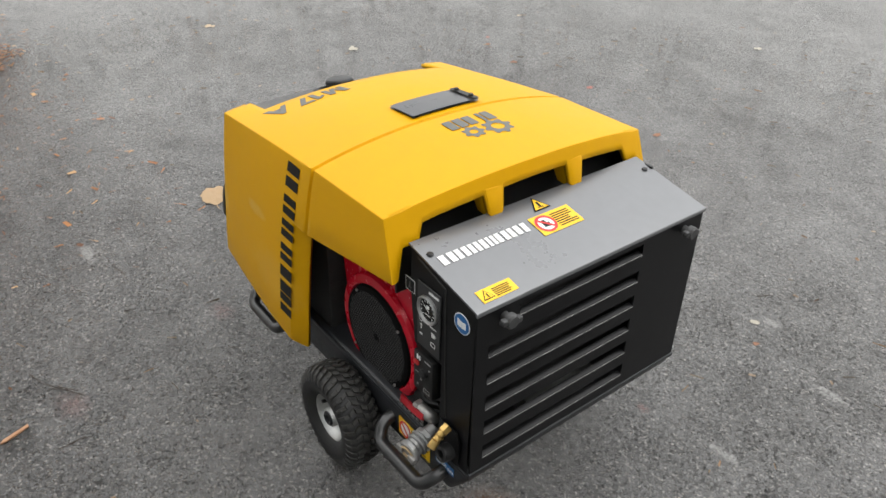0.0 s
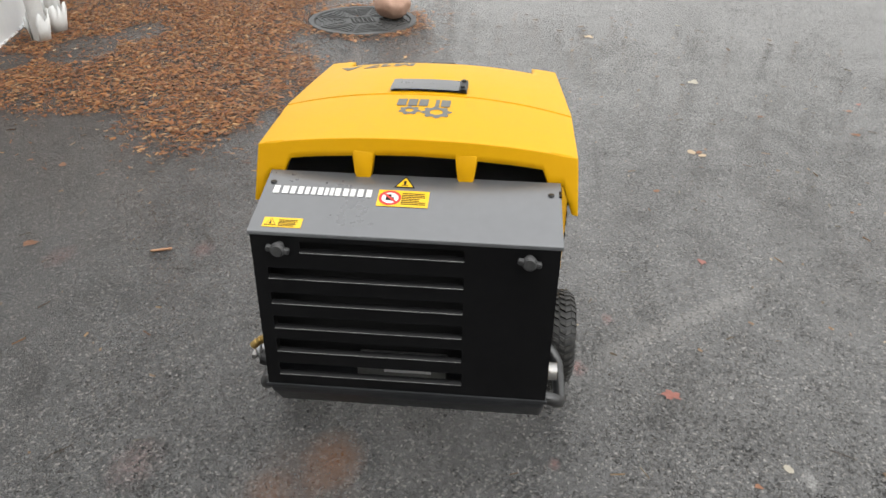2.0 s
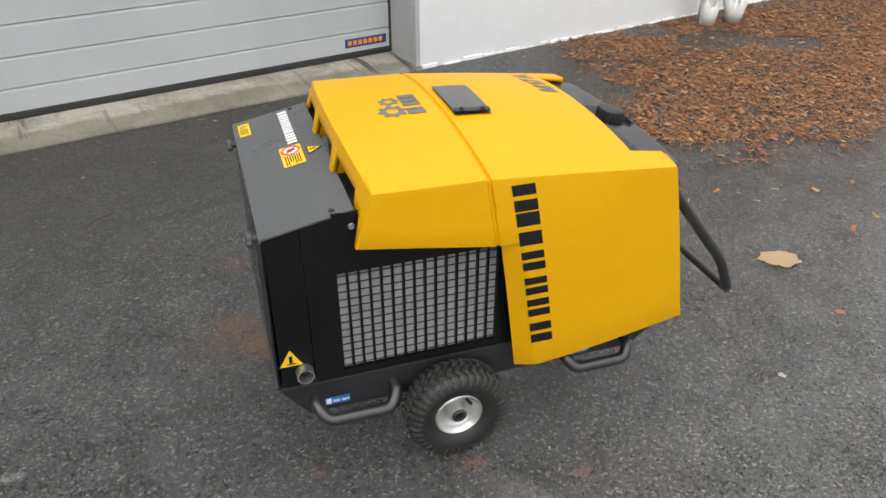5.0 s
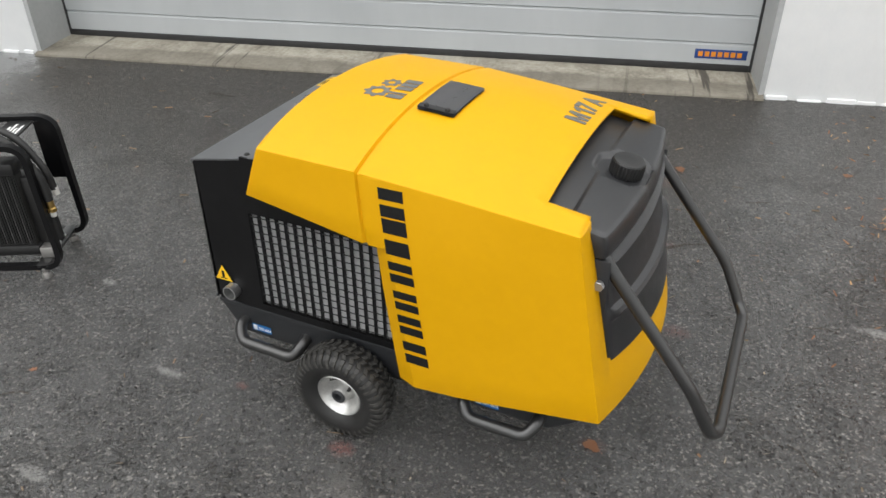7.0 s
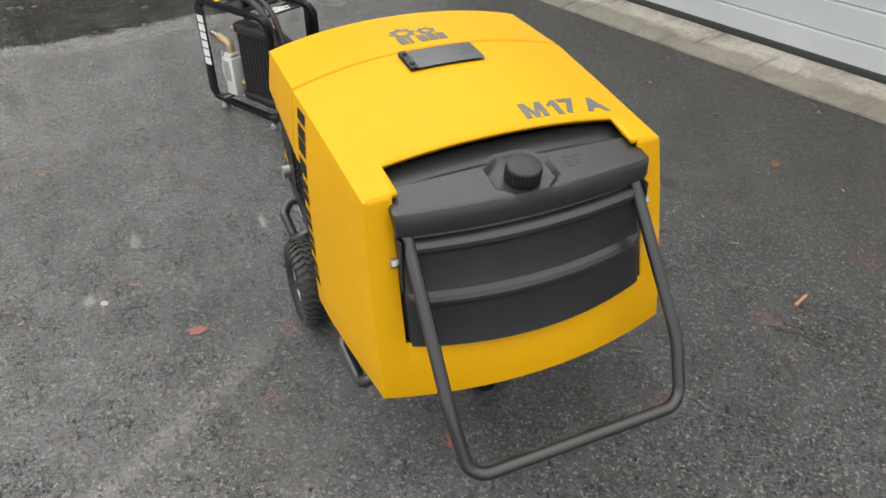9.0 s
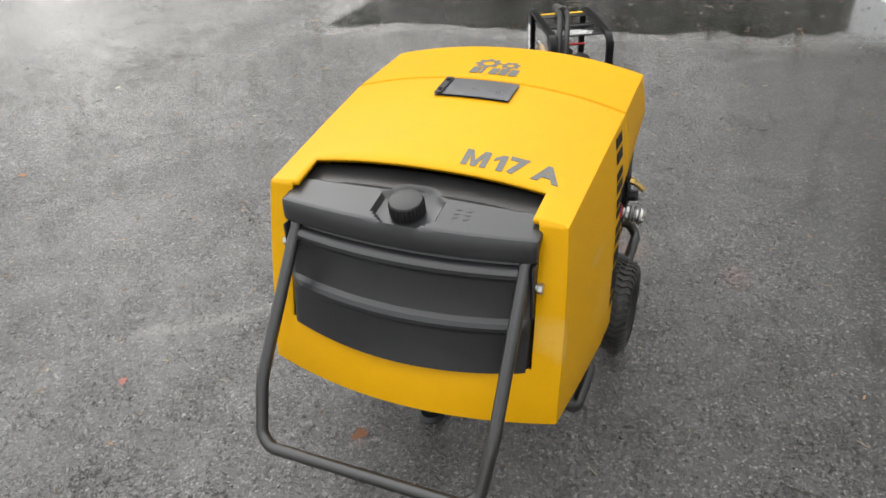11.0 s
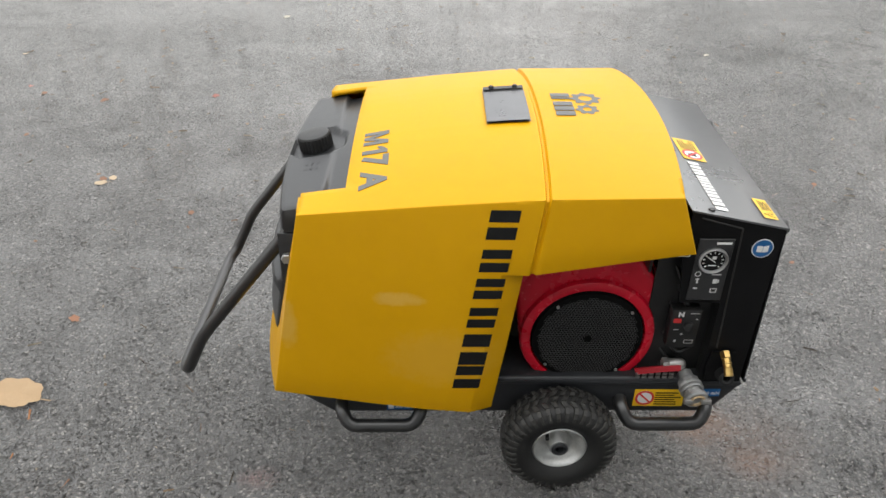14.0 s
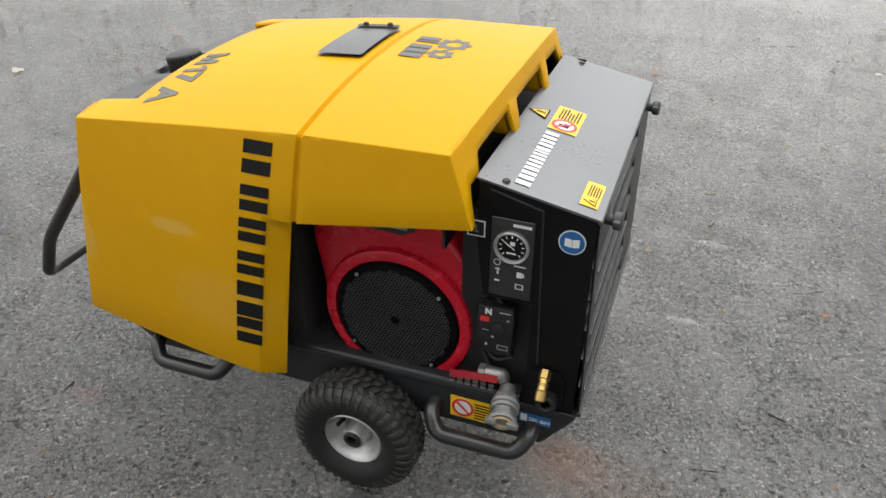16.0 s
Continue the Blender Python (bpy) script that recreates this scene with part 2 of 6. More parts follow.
    # pale chalky scuffs
    for cx, cy, rx, ry in ((-0.645, -0.448, 0.075, 0.020), (-0.70, -0.925, 0.075, 0.030), (-0.39, -1.10, 0.05, 0.025), (1.42, 0.69, 0.10, 0.028), (-1.2, -0.15, 0.05, 0.02), (0.33, 1.9, 0.03, 0.09)):
        s = m.math("MULTIPLY", m.math("MULTIPLY", spot(cx, cy, rx, ry, 0.6, 0.9, 24), m.math("MULTIPLY_ADD", gap, -0.7, 1.0)), 0.7)
        col = m.mix(s, col, (0.34, 0.335, 0.32))
    # dried track left by a wheel
    along = m.math("ADD", m.math("MULTIPLY", m.math("SUBTRACT", x, 0.30), 0.60), m.math("MULTIPLY", m.math("ADD", y, 0.87), -0.80))
    across = m.math("ADD", m.math("MULTIPLY", m.math("SUBTRACT", x, 0.30), 0.80), m.math("MULTIPLY", m.math("ADD", y, 0.87), 0.60))
    across = m.math("ADD", m.math("ABSOLUTE", across), m.math("MULTIPLY", m.math("SUBTRACT", m.noise(14, 5, 0.7), 0.5), 0.09))
    track = m.math("MULTIPLY", m.ramp(across, [(0.012, 1.0), (0.05, 0.0)]), m.ramp(m.math("ABSOLUTE", along), [(0.28, 1.0), (0.46, 0.0)]))
    col = m.mix(m.math("MULTIPLY", track, m.math("MULTIPLY_ADD", gap, -0.7, 0.5)), col, (0.22, 0.21, 0.195))
    # drier, browner apron by the building
    wall_d = m.math("ADD", m.math("MULTIPLY", x, -0.2334), m.math("MULTIPLY", y, 0.9724))
    dry = m.ramp(m.math("ADD", m.math("MULTIPLY", wall_d, 0.35), m.math("MULTIPLY", m.math("SUBTRACT", big, 0.5), 0.6)), [(0.35, 0.0), (0.75, 1.0)])
    col = m.mix(m.math("MULTIPLY", dry, 0.45), col, m.mix(1.0, (0.088, 0.078, 0.068), m.ramp(clump, [(0.35, 0.65), (0.65, 1.3)]), "MULTIPLY"))
    # puddle beyond the small unit
    pd = m.math("ADD", m.math("MULTIPLY", x, -0.95), m.math("MULTIPLY", y, -0.12))
    pd = m.math("ADD", pd, m.math("MULTIPLY", m.math("SUBTRACT", m.noise(1.1, 4, 0.6), 0.5), 0.9))
    pd = m.math("MINIMUM", pd, m.math("MULTIPLY_ADD", y, 0.8, 5.1))
    pud = m.ramp(m.math("SUBTRACT", pd, 2.6), [(0.30, 0.0), (0.62, 1.0)])
    col = m.mix(m.math("MULTIPLY", pud, 0.75), col, (0.012, 0.012, 0.011))
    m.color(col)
    m.rough(m.mix(pud, m.mix(m.math("MULTIPLY", dry, 0.8), m.ramp(tone.outputs[1], [(0.0, 0.24), (1.0, 0.45)]), 0.6), 0.07))
    flat = m.math("SUBTRACT", 1.0, m.math("MULTIPLY", pud, 0.97))
    # stones stand at uneven heights, the film levels them
    h = m.math("MULTIPLY", dome, m.math("MULTIPLY_ADD", tone.outputs[2], 0.7, 0.5))
    h = m.math("ADD", h, m.math("MULTIPLY", grit, 0.75))
    h = m.math("ADD", h, m.math("MULTIPLY", clump, 0.9))
    h = m.math("SUBTRACT", m.math("SUBTRACT", h, m.math("MULTIPLY", pit, 1.5)), 1.45)
    m.bump(m.math("MULTIPLY", h, flat), 1.0, 0.0045)
    level = m.math("MULTIPLY", m.math("MULTIPLY", h, m.math("MULTIPLY_ADD", film, -0.45, 1.0)), flat)
    coat = m.n.new("ShaderNodeBump")
    coat.inputs["Strength"].default_value, coat.inputs["Distance"].default_value = 1.0, 0.0034
    m.link(level, coat.inputs["Height"])
    m.link(coat.outputs[0], m.b.inputs["Coat Normal"])
    weight = m.math("MULTIPLY", m.math("MULTIPLY_ADD", film, 0.15, 0.85), m.math("MULTIPLY_ADD", gap, -0.92, 1.0))
    m.link(m.mix(pud, m.mix(m.math("MULTIPLY", dry, 0.6), weight, 0.2), 1.0), m.b.inputs["Coat Weight"])
    m.link(m.mix(pud, m.ramp(tone.outputs[1], [(0.0, 0.03), (1.0, 0.10)]), 0.03), m.b.inputs["Coat Roughness"])
    m.b.inputs["Coat IOR"].default_value = 2.15
    return m.m


def plaster_material():
    m = Mat("white_plaster", (0.78, 0.79, 0.79), 0.7)
    n = m.math("MULTIPLY_ADD", m.noise(9, 4), 0.5, m.math("MULTIPLY", m.noise(1.5, 4), 0.5))
    m.color(m.ramp(n, [(0.3, (0.78, 0.795, 0.80)), (0.7, (0.85, 0.855, 0.85))]))
    m.bump(m.math("ADD", m.noise(45, 4), m.math("MULTIPLY", m.noise(7, 3), 1.5)), 0.25, 0.006)
    return m.m


def door_material():
    m = Mat("grey_door_paint", (0.4, 0.42, 0.43), 0.4)
    n = m.noise(2.5, 4, 0.6, 0, (1, 1, 0.3))
    m.color(m.ramp(n, [(0.3, (0.425, 0.445, 0.455)), (0.7, (0.485, 0.505, 0.515))]))
    m.bump(m.noise(300, 2), 0.12, 0.001)
    return m.m


def concrete_material():
    m = Mat("stained_concrete", (0.3, 0.29, 0.26), 0.8)
    a = m.noise(3.2, 6, 0.65, 0.6)
    b = m.noise(40, 4, 0.6)
    f = m.math("MULTIPLY_ADD", b, 0.3, m.math("MULTIPLY", a, 0.7))
    m.color(m.ramp(f, [(0.36, (0.20, 0.18, 0.145)), (0.46, (0.31, 0.285, 0.23)), (0.60, (0.46, 0.43, 0.36)), (0.8, (0.52, 0.495, 0.43))]))
    runs = m.noise(5.5, 4, 0.6, 0.3, stretch=(1.6, 0.25, 0.25))
    m.color(m.mix(m.ramp(runs, [(0.60, 0.0), (0.70, 0.5)]), m.b.inputs["Base Color"].links[0].from_socket, (0.085, 0.075, 0.06)))
    sep = m.n.new("ShaderNodeSeparateXYZ")
    m.link(m.tc.outputs["Object"], sep.inputs[0])
    edge = m.math("ADD", sep.outputs[1], m.math("MULTIPLY", m.math("SUBTRACT", m.noise(2.4, 5, 0.65), 0.5), 0.26))
    damp = m.ramp(edge, [(0.12, 0.62), (0.17, 0.0)])
    m.color(m.mix(damp, m.b.inputs["Base Color"].links[0].from_socket, (0.135, 0.12, 0.095)))
    drip = m.noise(16, 3, 0.6, 0.2, stretch=(1.0, 0.06, 0.06))
    where = m.noise(1.3, 3, 0.6, 0.0, stretch=(1.0, 0.0, 0.0))
    m.color(m.mix(m.math("MULTIPLY", m.ramp(drip, [(0.56, 0.0), (0.62, 0.85)]), m.ramp(where, [(0.50, 0.0), (0.58, 1.0)])), m.b.inputs["Base Color"].links[0].from_socket, (0.05, 0.044, 0.036)))
    m.bump(m.math("ADD", b, m.math("MULTIPLY", a, 2.0)), 0.4, 0.006)
    return m.m


def litter_material(name, stops, rough=0.7):
    m = Mat(name, stops[0], rough)
    geo = m.n.new("ShaderNodeNewGeometry")
    k = len(stops)
    m.color(m.ramp(geo.outputs["Random Per Island"], [(i / (k - 1), c) for i, c in enumerate(stops)]))
    m.bump(m.noise(150, 3), 0.2, 0.002)
    return m.m


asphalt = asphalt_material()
plaster = plaster_material()
door_paint = door_material()
concrete = concrete_material()
needle_mat = litter_material("spruce_litter", [(0.136, 0.044, 0.013), (0.240, 0.084, 0.022), (0.320, 0.132, 0.036), (0.176, 0.064, 0.024), (0.264, 0.112, 0.048), (0.416, 0.248, 0.112), (0.080, 0.032, 0.016), (0.288, 0.120, 0.036)])
leaf_mats = {
    "red": varied("red_leaf", (0.216, 0.072, 0.056), (0.320, 0.136, 0.104), 30, 0.5, 0.7, bump=0.3, bscale=120),
    "tan": varied("tan_leaf", (0.352, 0.264, 0.160), (0.448, 0.352, 0.248), 25, 0.5, 0.7, bump=0.3, bscale=120),
    "brown": varied("brown_leaf", (0.128, 0.056, 0.028), (0.224, 0.104, 0.048), 30, 0.5, 0.7, bump=0.3, bscale=120),
    "big": varied("ochre_leaf", (0.27, 0.17, 0.08), (0.44, 0.31, 0.18), 45, 0.5, 0.7, bump=0.3, bscale=120),
    "pale": varied("pale_leaf", (0.304, 0.280, 0.224), (0.400, 0.368, 0.304), 30, 0.5, 0.7, bump=0.3, bscale=120),
    "orange": varied("orange_leaf", (0.192, 0.080, 0.040), (0.272, 0.128, 0.064), 30, 0.5, 0.7, bump=0.3, bscale=120),
}
wood_chip = varied("wood_splinter", (0.360, 0.176, 0.088), (0.440, 0.256, 0.144), 40, 0.6, 0.8, bump=0.3, bscale=120)
twig_mat = varied("dark_twig", (0.024, 0.018, 0.013), (0.056, 0.040, 0.028), 60, 0.7, 0.9)
cast_iron = varied("cast_iron", (0.035, 0.036, 0.036), (0.075, 0.075, 0.072), 14, 0.35, 0.6, metal=0.3, bump=0.3, bscale=200)
granite = varied("pink_granite", (0.33, 0.19, 0.13), (0.48, 0.31, 0.23), 22, 0.6, 0.8, bump=0.5, bscale=60, bdist=0.006)
pvc = varied("white_pvc", (0.62, 0.62, 0.60), (0.74, 0.74, 0.72), 8, 0.35, 0.5)
seal_black = varied("door_seal_rubber", (0.018, 0.018, 0.019), (0.035, 0.035, 0.035), 10, 0.6, 0.75)
jamb_grey = varied("grey_jamb_paint", (0.36, 0.37, 0.37), (0.45, 0.46, 0.455), 5, 0.5, 0.65, bump=0.15, bscale=60)
foliage = litter_material("far_foliage", [(0.02, 0.032, 0.014), (0.045, 0.06, 0.025), (0.03, 0.04, 0.02)])


# ---- mesh helpers ----
def finish(name, bm, material, smooth=None):
    me = bpy.data.meshes.new(name)
    bmesh.ops.recalc_face_normals(bm, faces=bm.faces)
    bm.to_mesh(me)
    bm.free()
    if smooth is not None:
        me.polygons.foreach_set("use_smooth", [True] * len(me.polygons))
        if smooth < 180:
            me.set_sharp_from_angle(angle=radians(smooth))
    for mm in material if isinstance(material, (list, tuple)) else [material]:
        me.materials.append(mm)
    return new(name, me)


def part(name, bm, material, parent, label="", smooth=35):
    ob = finish(name, bm, material, smooth)
    ob.parent = parent
    if label:
        tagged(ob, label)
    return ob


def thing(name, label, category, m=None, group=""):
    ob = new(name)
    ob.empty_display_size = 0.1
    if m is not None:
        ob.matrix_world = m
    return tagged(ob, label, category, group)


def structure(ob, label, category=""):
    return tagged(ob, label, category, kind="structure")


def joined(*meshes):
    """One bmesh from several, which are used up."""
    out = bmesh.new()
    for b in meshes:
        me = bpy.data.meshes.new("tmp")
        b.to_mesh(me)
        b.free()
        out.from_mesh(me)
        bpy.data.meshes.remove(me)
    return out


def box(x0, x1, y0, y1, z0, z1, bevel=0.0, seg=2):
    bm = bmesh.new()
    bmesh.ops.create_cube(bm, size=1, matrix=Matrix.LocRotScale(((x0 + x1) / 2, (y0 + y1) / 2, (z0 + z1) / 2), None, (abs(x1 - x0), abs(y1 - y0), abs(z1 - z0))))
    if bevel:
        bmesh.ops.bevel(bm, geom=bm.edges[:], offset=bevel, segments=seg, profile=0.5, affect="EDGES")
    return bm


def prism(points, depth, m=None, bevel=0.0, seg=2):
    """A closed outline in x, y pulled up along z by depth, then laid by m."""
    bm = bmesh.new()
    lo = [bm.verts.new((x, y, 0)) for x, y in points]
    hi = [bm.verts.new((x, y, depth)) for x, y in points]
    n = len(points)
    bm.faces.new(lo[::-1])
    bm.faces.new(hi)
    for i in range(n):
        bm.faces.new((lo[i], lo[(i + 1) % n], hi[(i + 1) % n], hi[i]))
    if bevel:
        bmesh.ops.bevel(bm, geom=bm.edges[:], offset=bevel, segments=seg, profile=0.5, affect="EDGES")
    if m is not None:
        bm.transform(m)
    return bm


def lathe(profile, n=48, m=None, closed=False):
    """A profile of (radius, height) turned round z."""
    bm = bmesh.new()
    rings = []
    for r, z in profile:
        if r < 1e-6:
            rings.append([bm.verts.new((0, 0, z))])
        else:
            rings.append([bm.verts.new((r * math.cos(2 * math.pi * i / n), r * math.sin(2 * math.pi * i / n), z)) for i in range(n)])
    pairs = list(zip(rings, rings[1:]))
    if closed:
        pairs.append((rings[-1], rings[0]))
    for a, b in pairs:
        for i in range(n):
            j = (i + 1) % n
            if len(a) == 1 and len(b) > 1:
                bm.faces.new((a[0], b[j], b[i]))
            elif len(b) == 1 and len(a) > 1:
                bm.faces.new((a[i], a[j], b[0]))
            elif len(a) > 1:
                bm.faces.new((a[i], a[j], b[j], b[i]))
    if m is not None:
        bm.transform(m)
    return bm


def rod(p, q, r, n=16, r2=None):
    p, q = Vector(p), Vector(q)
    d = q - p
    r2 = r if r2 is None else r2
    m = Matrix.Translation(p) @ d.to_track_quat("Z", "Y").to_matrix().to_4x4()
    h = d.length
    c = min(r, r2) * 0.12
    return lathe([(0, 0), (r - c, 0), (r, c), (r2, h - c), (r2 - c, h), (0, h)], n, m)


def fillet(points, radius, steps=6):
    """A polyline with its inner corners rounded."""
    pts = [Vector(p) for p in points]
    out = [pts[0]]
    for a, b, c in zip(pts, pts[1:], pts[2:]):
        u, v = (a - b), (c - b)
        k = min(radius, u.length * 0.45, v.length * 0.45)
        p, q = b + u.normalized() * k, b + v.normalized() * k
        for i in range(steps + 1):
            t = i / steps
            out.append((p.lerp(b, t)).lerp(b.lerp(q, t), t))
    out.append(pts[-1])
    return out


def tube(points, r, n=14, closed=False, flat=1.0, up=None):
    """A swept tube along a polyline; flat squeezes it along up."""
    pts = [Vector(p) for p in points]
    bm = bmesh.new()
    rings = []
    side = None
    k = len(pts)
    for i, p in enumerate(pts):
        if closed:
            d = (pts[(i + 1) % k] - pts[i - 1]).normalized()
        else:
            d = (pts[min(i + 1, k - 1)] - pts[max(i - 1, 0)]).normalized()
        ref = Vector(up) if up else (side if side is not None else (Vector((0, 0, 1)) if abs(d.z) < 0.9 else Vector((1, 0, 0))))
        a = ref - d * ref.dot(d)
        a.normalize()
        side = a
        b = d.cross(a)
        rings.append([bm.verts.new(p + a * (r * flat * math.cos(2 * math.pi * j / n)) + b * (r * math.sin(2 * math.pi * j / n))) for j in range(n)])
    for i in range(k if closed else k - 1):
        A, B = rings[i], rings[(i + 1) % k]
        for j in range(n):
            bm.faces.new((A[j], A[(j + 1) % n], B[(j + 1) % n], B[j]))
    if not closed:
        bm.faces.new(rings[0][::-1])
        bm.faces.new(rings[-1])
    return bm


def bar(points, w, h, normal, closed=False):
    """A flat bar of width w (in the plane) and thickness h (along normal) along a polyline."""
    pts = [Vector(p) for p in points]
    nz = Vector(normal).normalized()
    bm = bmesh.new()
    rings = []
    k = len(pts)
    for i, p in enumerate(pts):
        d = (pts[(i + 1) % k] - pts[i - 1]) if closed else (pts[min(i + 1, k - 1)] - pts[max(i - 1, 0)])
        d.normalize()
        s = d.cross(nz).normalized()
        ww = w[i] if isinstance(w, (list, tuple)) else w
        rings.append([bm.verts.new(p + s * a * ww / 2 + nz * b * h / 2) for a, b in ((-1, -1), (1, -1), (1, 1), (-1, 1))])
    for i in range(k if closed else k - 1):
        A, B = rings[i], rings[(i + 1) % k]
        for j in range(4):
            bm.faces.new((A[j], A[(j + 1) % 4], B[(j + 1) % 4], B[j]))
    if not closed:
        bm.faces.new(rings[0][::-1])
        bm.faces.new(rings[-1])
    return bm


def lay(bm, fn):
    for v in bm.verts:
        v.co = fn(v.co)
    return bm


def plates(rects, thick=0.0012, cut=0.03):
    """Flat thin pieces (x0, y0, x1, y1) or outlines, in x, y, cut finely enough to be bent."""
    bm = bmesh.new()
    for r in rects:
        if len(r) == 4 and isinstance(r[0], (int, float)):
            x0, y0, x1, y1 = r
            nx, ny = max(1, math.ceil((x1 - x0) / cut)), max(1, math.ceil((y1 - y0) / cut))
            for lev in (0, thick):
                g = [[bm.verts.new((x0 + (x1 - x0) * i / nx, y0 + (y1 - y0) * j / ny, lev)) for j in range(ny + 1)] for i in range(nx + 1)]
                for i in range(nx):
                    for j in range(ny):
                        bm.faces.new((g[i][j], g[i + 1][j], g[i + 1][j + 1], g[i][j + 1]))
        else:
            lo = [bm.verts.new((x, y, 0)) for x, y in r]
            hi = [bm.verts.new((x, y, thick)) for x, y in r]
            n = len(r)
            bm.faces.new(hi)
            for i in range(n):
                bm.faces.new((lo[i], lo[(i + 1) % n], hi[(i + 1) % n], hi[i]))
    return bm


def words(text, size, m=None, bold=0.0, space=1.0, depth=0.0008, wide=1.0):
    """Lettering in the built-in font as a thin mesh, centred at the origin of m, in its x, y plane."""
    c = bpy.data.curves.new("words", "FONT")
    c.body, c.size, c.align_x, c.align_y = text, size, "CENTER", "CENTER"
    c.offset, c.space_character, c.extrude, c.resolution_u = bold, space, depth, 3
    ob = bpy.data.objects.new("words", c)
    scene.collection.objects.link(ob)
    bpy.context.view_layer.update()
    me = bpy.data.meshes.new_from_object(ob.evaluated_get(bpy.context.evaluated_depsgraph_get()))
    bm = bmesh.new()
    bm.from_mesh(me)
    bpy.data.objects.remove(ob)
    bpy.data.curves.remove(c)
    bpy.data.meshes.remove(me)
    bm.transform(Matrix.Diagonal((wide, 1, 1, 1)))
    if m is not None:
        bm.transform(m)
    return bm


def circle(r, n=28, cx=0.0, cy=0.0):
    return [(cx + r * math.cos(2 * math.pi * i / n), cy + r * math.sin(2 * math.pi * i / n)) for i in range(n)]


def ring(r0, r1, n=32, thick=0.0012, cx=0.0, cy=0.0, z=0.0):
    bm = lathe([(r0, z), (r1, z), (r1, z + thick), (r0, z + thick)], n, Matrix.Translation((cx, cy, 0)), closed=True)
    return bm


def frame_at(origin, xdir, ydir):
    """A pose whose x and y run along the given ways."""
    x = Vector(xdir).normalized()
    z = x.cross(Vector(ydir)).normalized()
    y = z.cross(x)
    m = Matrix((x, y, z)).transposed().to_4x4()
    m.translation = Vector(origin)
    return m


# ---- ground ----
def build_ground():
    bm = bmesh.new()
    # one sheet, finer near the machine
    cuts = [-400, -120, -40, -15, -8, -4, -2, -1, 0, 1, 2, 4, 8, 15, 40, 120, 400]
    g = [[bm.verts.new((x, y, 0)) for y in cuts] for x in cuts]
    for i in range(len(cuts) - 1):
        for j in range(len(cuts) - 1):
            bm.faces.new((g[i][j], g[i + 1][j], g[i + 1][j + 1], g[i][j + 1]))
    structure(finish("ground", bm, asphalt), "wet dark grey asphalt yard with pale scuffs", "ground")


build_ground()

# ---- building with the garage door ----
WALL_U, WALL_N = Vector((0.9724, 0.2334, 0)), Vector((-0.2334, 0.9724, 0))
WALL = frame_at(WALL_N * 2.505, WALL_U, WALL_N)  # x along the wall, y into the building
DOOR_L, DOOR_R = -3.22, 1.475
DEPTH = 0.34


def build_building():
    house = structure(new("building"), "white plastered building with a grey sectional garage door", "building")
    house.matrix_world = WALL
    right = box(DOOR_R, 14, 0, DEPTH, -0.1, 3.1, 0.006)
    part("wall_right", right, plaster, house, "white rough plaster wall", 35)
    left = box(-4.6, DOOR_L, 0, DEPTH, -0.1, 3.1, 0.006)
    part("wall_left", left, plaster, house, "white rough plaster wall", 35)
    part("lintel", box(DOOR_L, DOOR_R, 0.002, DEPTH, 2.45, 3.1), plaster, house, "", 35)
    part("back_wall", box(-4.6, 14, 3.0, 3.2, -0.1, 3.1), plaster, house)
    part("end_wall", box(-4.6, -4.3, DEPTH, 3.0, -0.1, 3.1), plaster, house)
    part("roof", box(-4.8, 14.2, -0.15, 3.4, 3.1, 3.25, 0.02), chassis_black, house, "dark flat roof edge")
    # reveal linings beside the door, painted grey
    part("jamb", box(DOOR_R - 0.03, DOOR_R + 0.0, 0.004, DEPTH + 0.03, 0.02, 2.45), jamb_grey, house, "grey painted door jamb")
    part("jamb", box(DOOR_L, DOOR_L + 0.03, 0.004, DEPTH + 0.03, 0.02, 2.45), jamb_grey, house, "grey painted door jamb")
    # plinth edge, a thin crumbly line at the wall's foot
    bm = bmesh.new()
    rnd = random.Random(5)
    for x0, x1 in ((DOOR_R + 0.01, 5.0), (-4.5, DOOR_L - 0.01)):
        x = x0
        while x < x1:
            w = rnd.uniform(0.04, 0.16)
            b = box(x, x + w, -rnd.uniform(0.003, 0.016), 0.01, -0.01, rnd.uniform(0.008, 0.026), 0.003, 1)
            bm = joined(bm, b)
            x += w * rnd.uniform(1.0, 1.5)
    part("plaster_edge", bm, plaster, house, "crumbling plaster edge at the wall foot")


def build_sill():
    # worn concrete threshold, cut by joints
    bm = bmesh.new()
    rnd = random.Random(3)
    nx = 90
    ys = [-0.045, -0.04, -0.02, 0.05, 0.12, 0.2, 0.28, 0.37]
    zs = [-0.02, 0.012, 0.020, 0.022, 0.026, 0.030, 0.033, 0.034]
    rows = []
    for i in range(nx + 1):
        x = DOOR_L + 0.005 + (DOOR_R - DOOR_L - 0.01) * i / nx
        w = 0.008 * noise.noise((x * 3, 0, 0)) + 0.005 * noise.noise((x * 11, 4, 0))
        rows.append([bm.verts.new((x, y + (w if j < 3 else 0), z + (0.003 * noise.noise((x * 9, y * 9, 1)) if j else 0))) for j, (y, z) in enumerate(zip(ys, zs))])
    for a, b in zip(rows, rows[1:]):
        for j in range(len(ys) - 1):
            bm.faces.new((a[j], b[j], b[j + 1], a[j + 1]))
    ob = finish("door_sill", bm, concrete, 40)
    ob.matrix_world = WALL
    structure(ob, "stained worn concrete threshold below the garage door", "threshold")


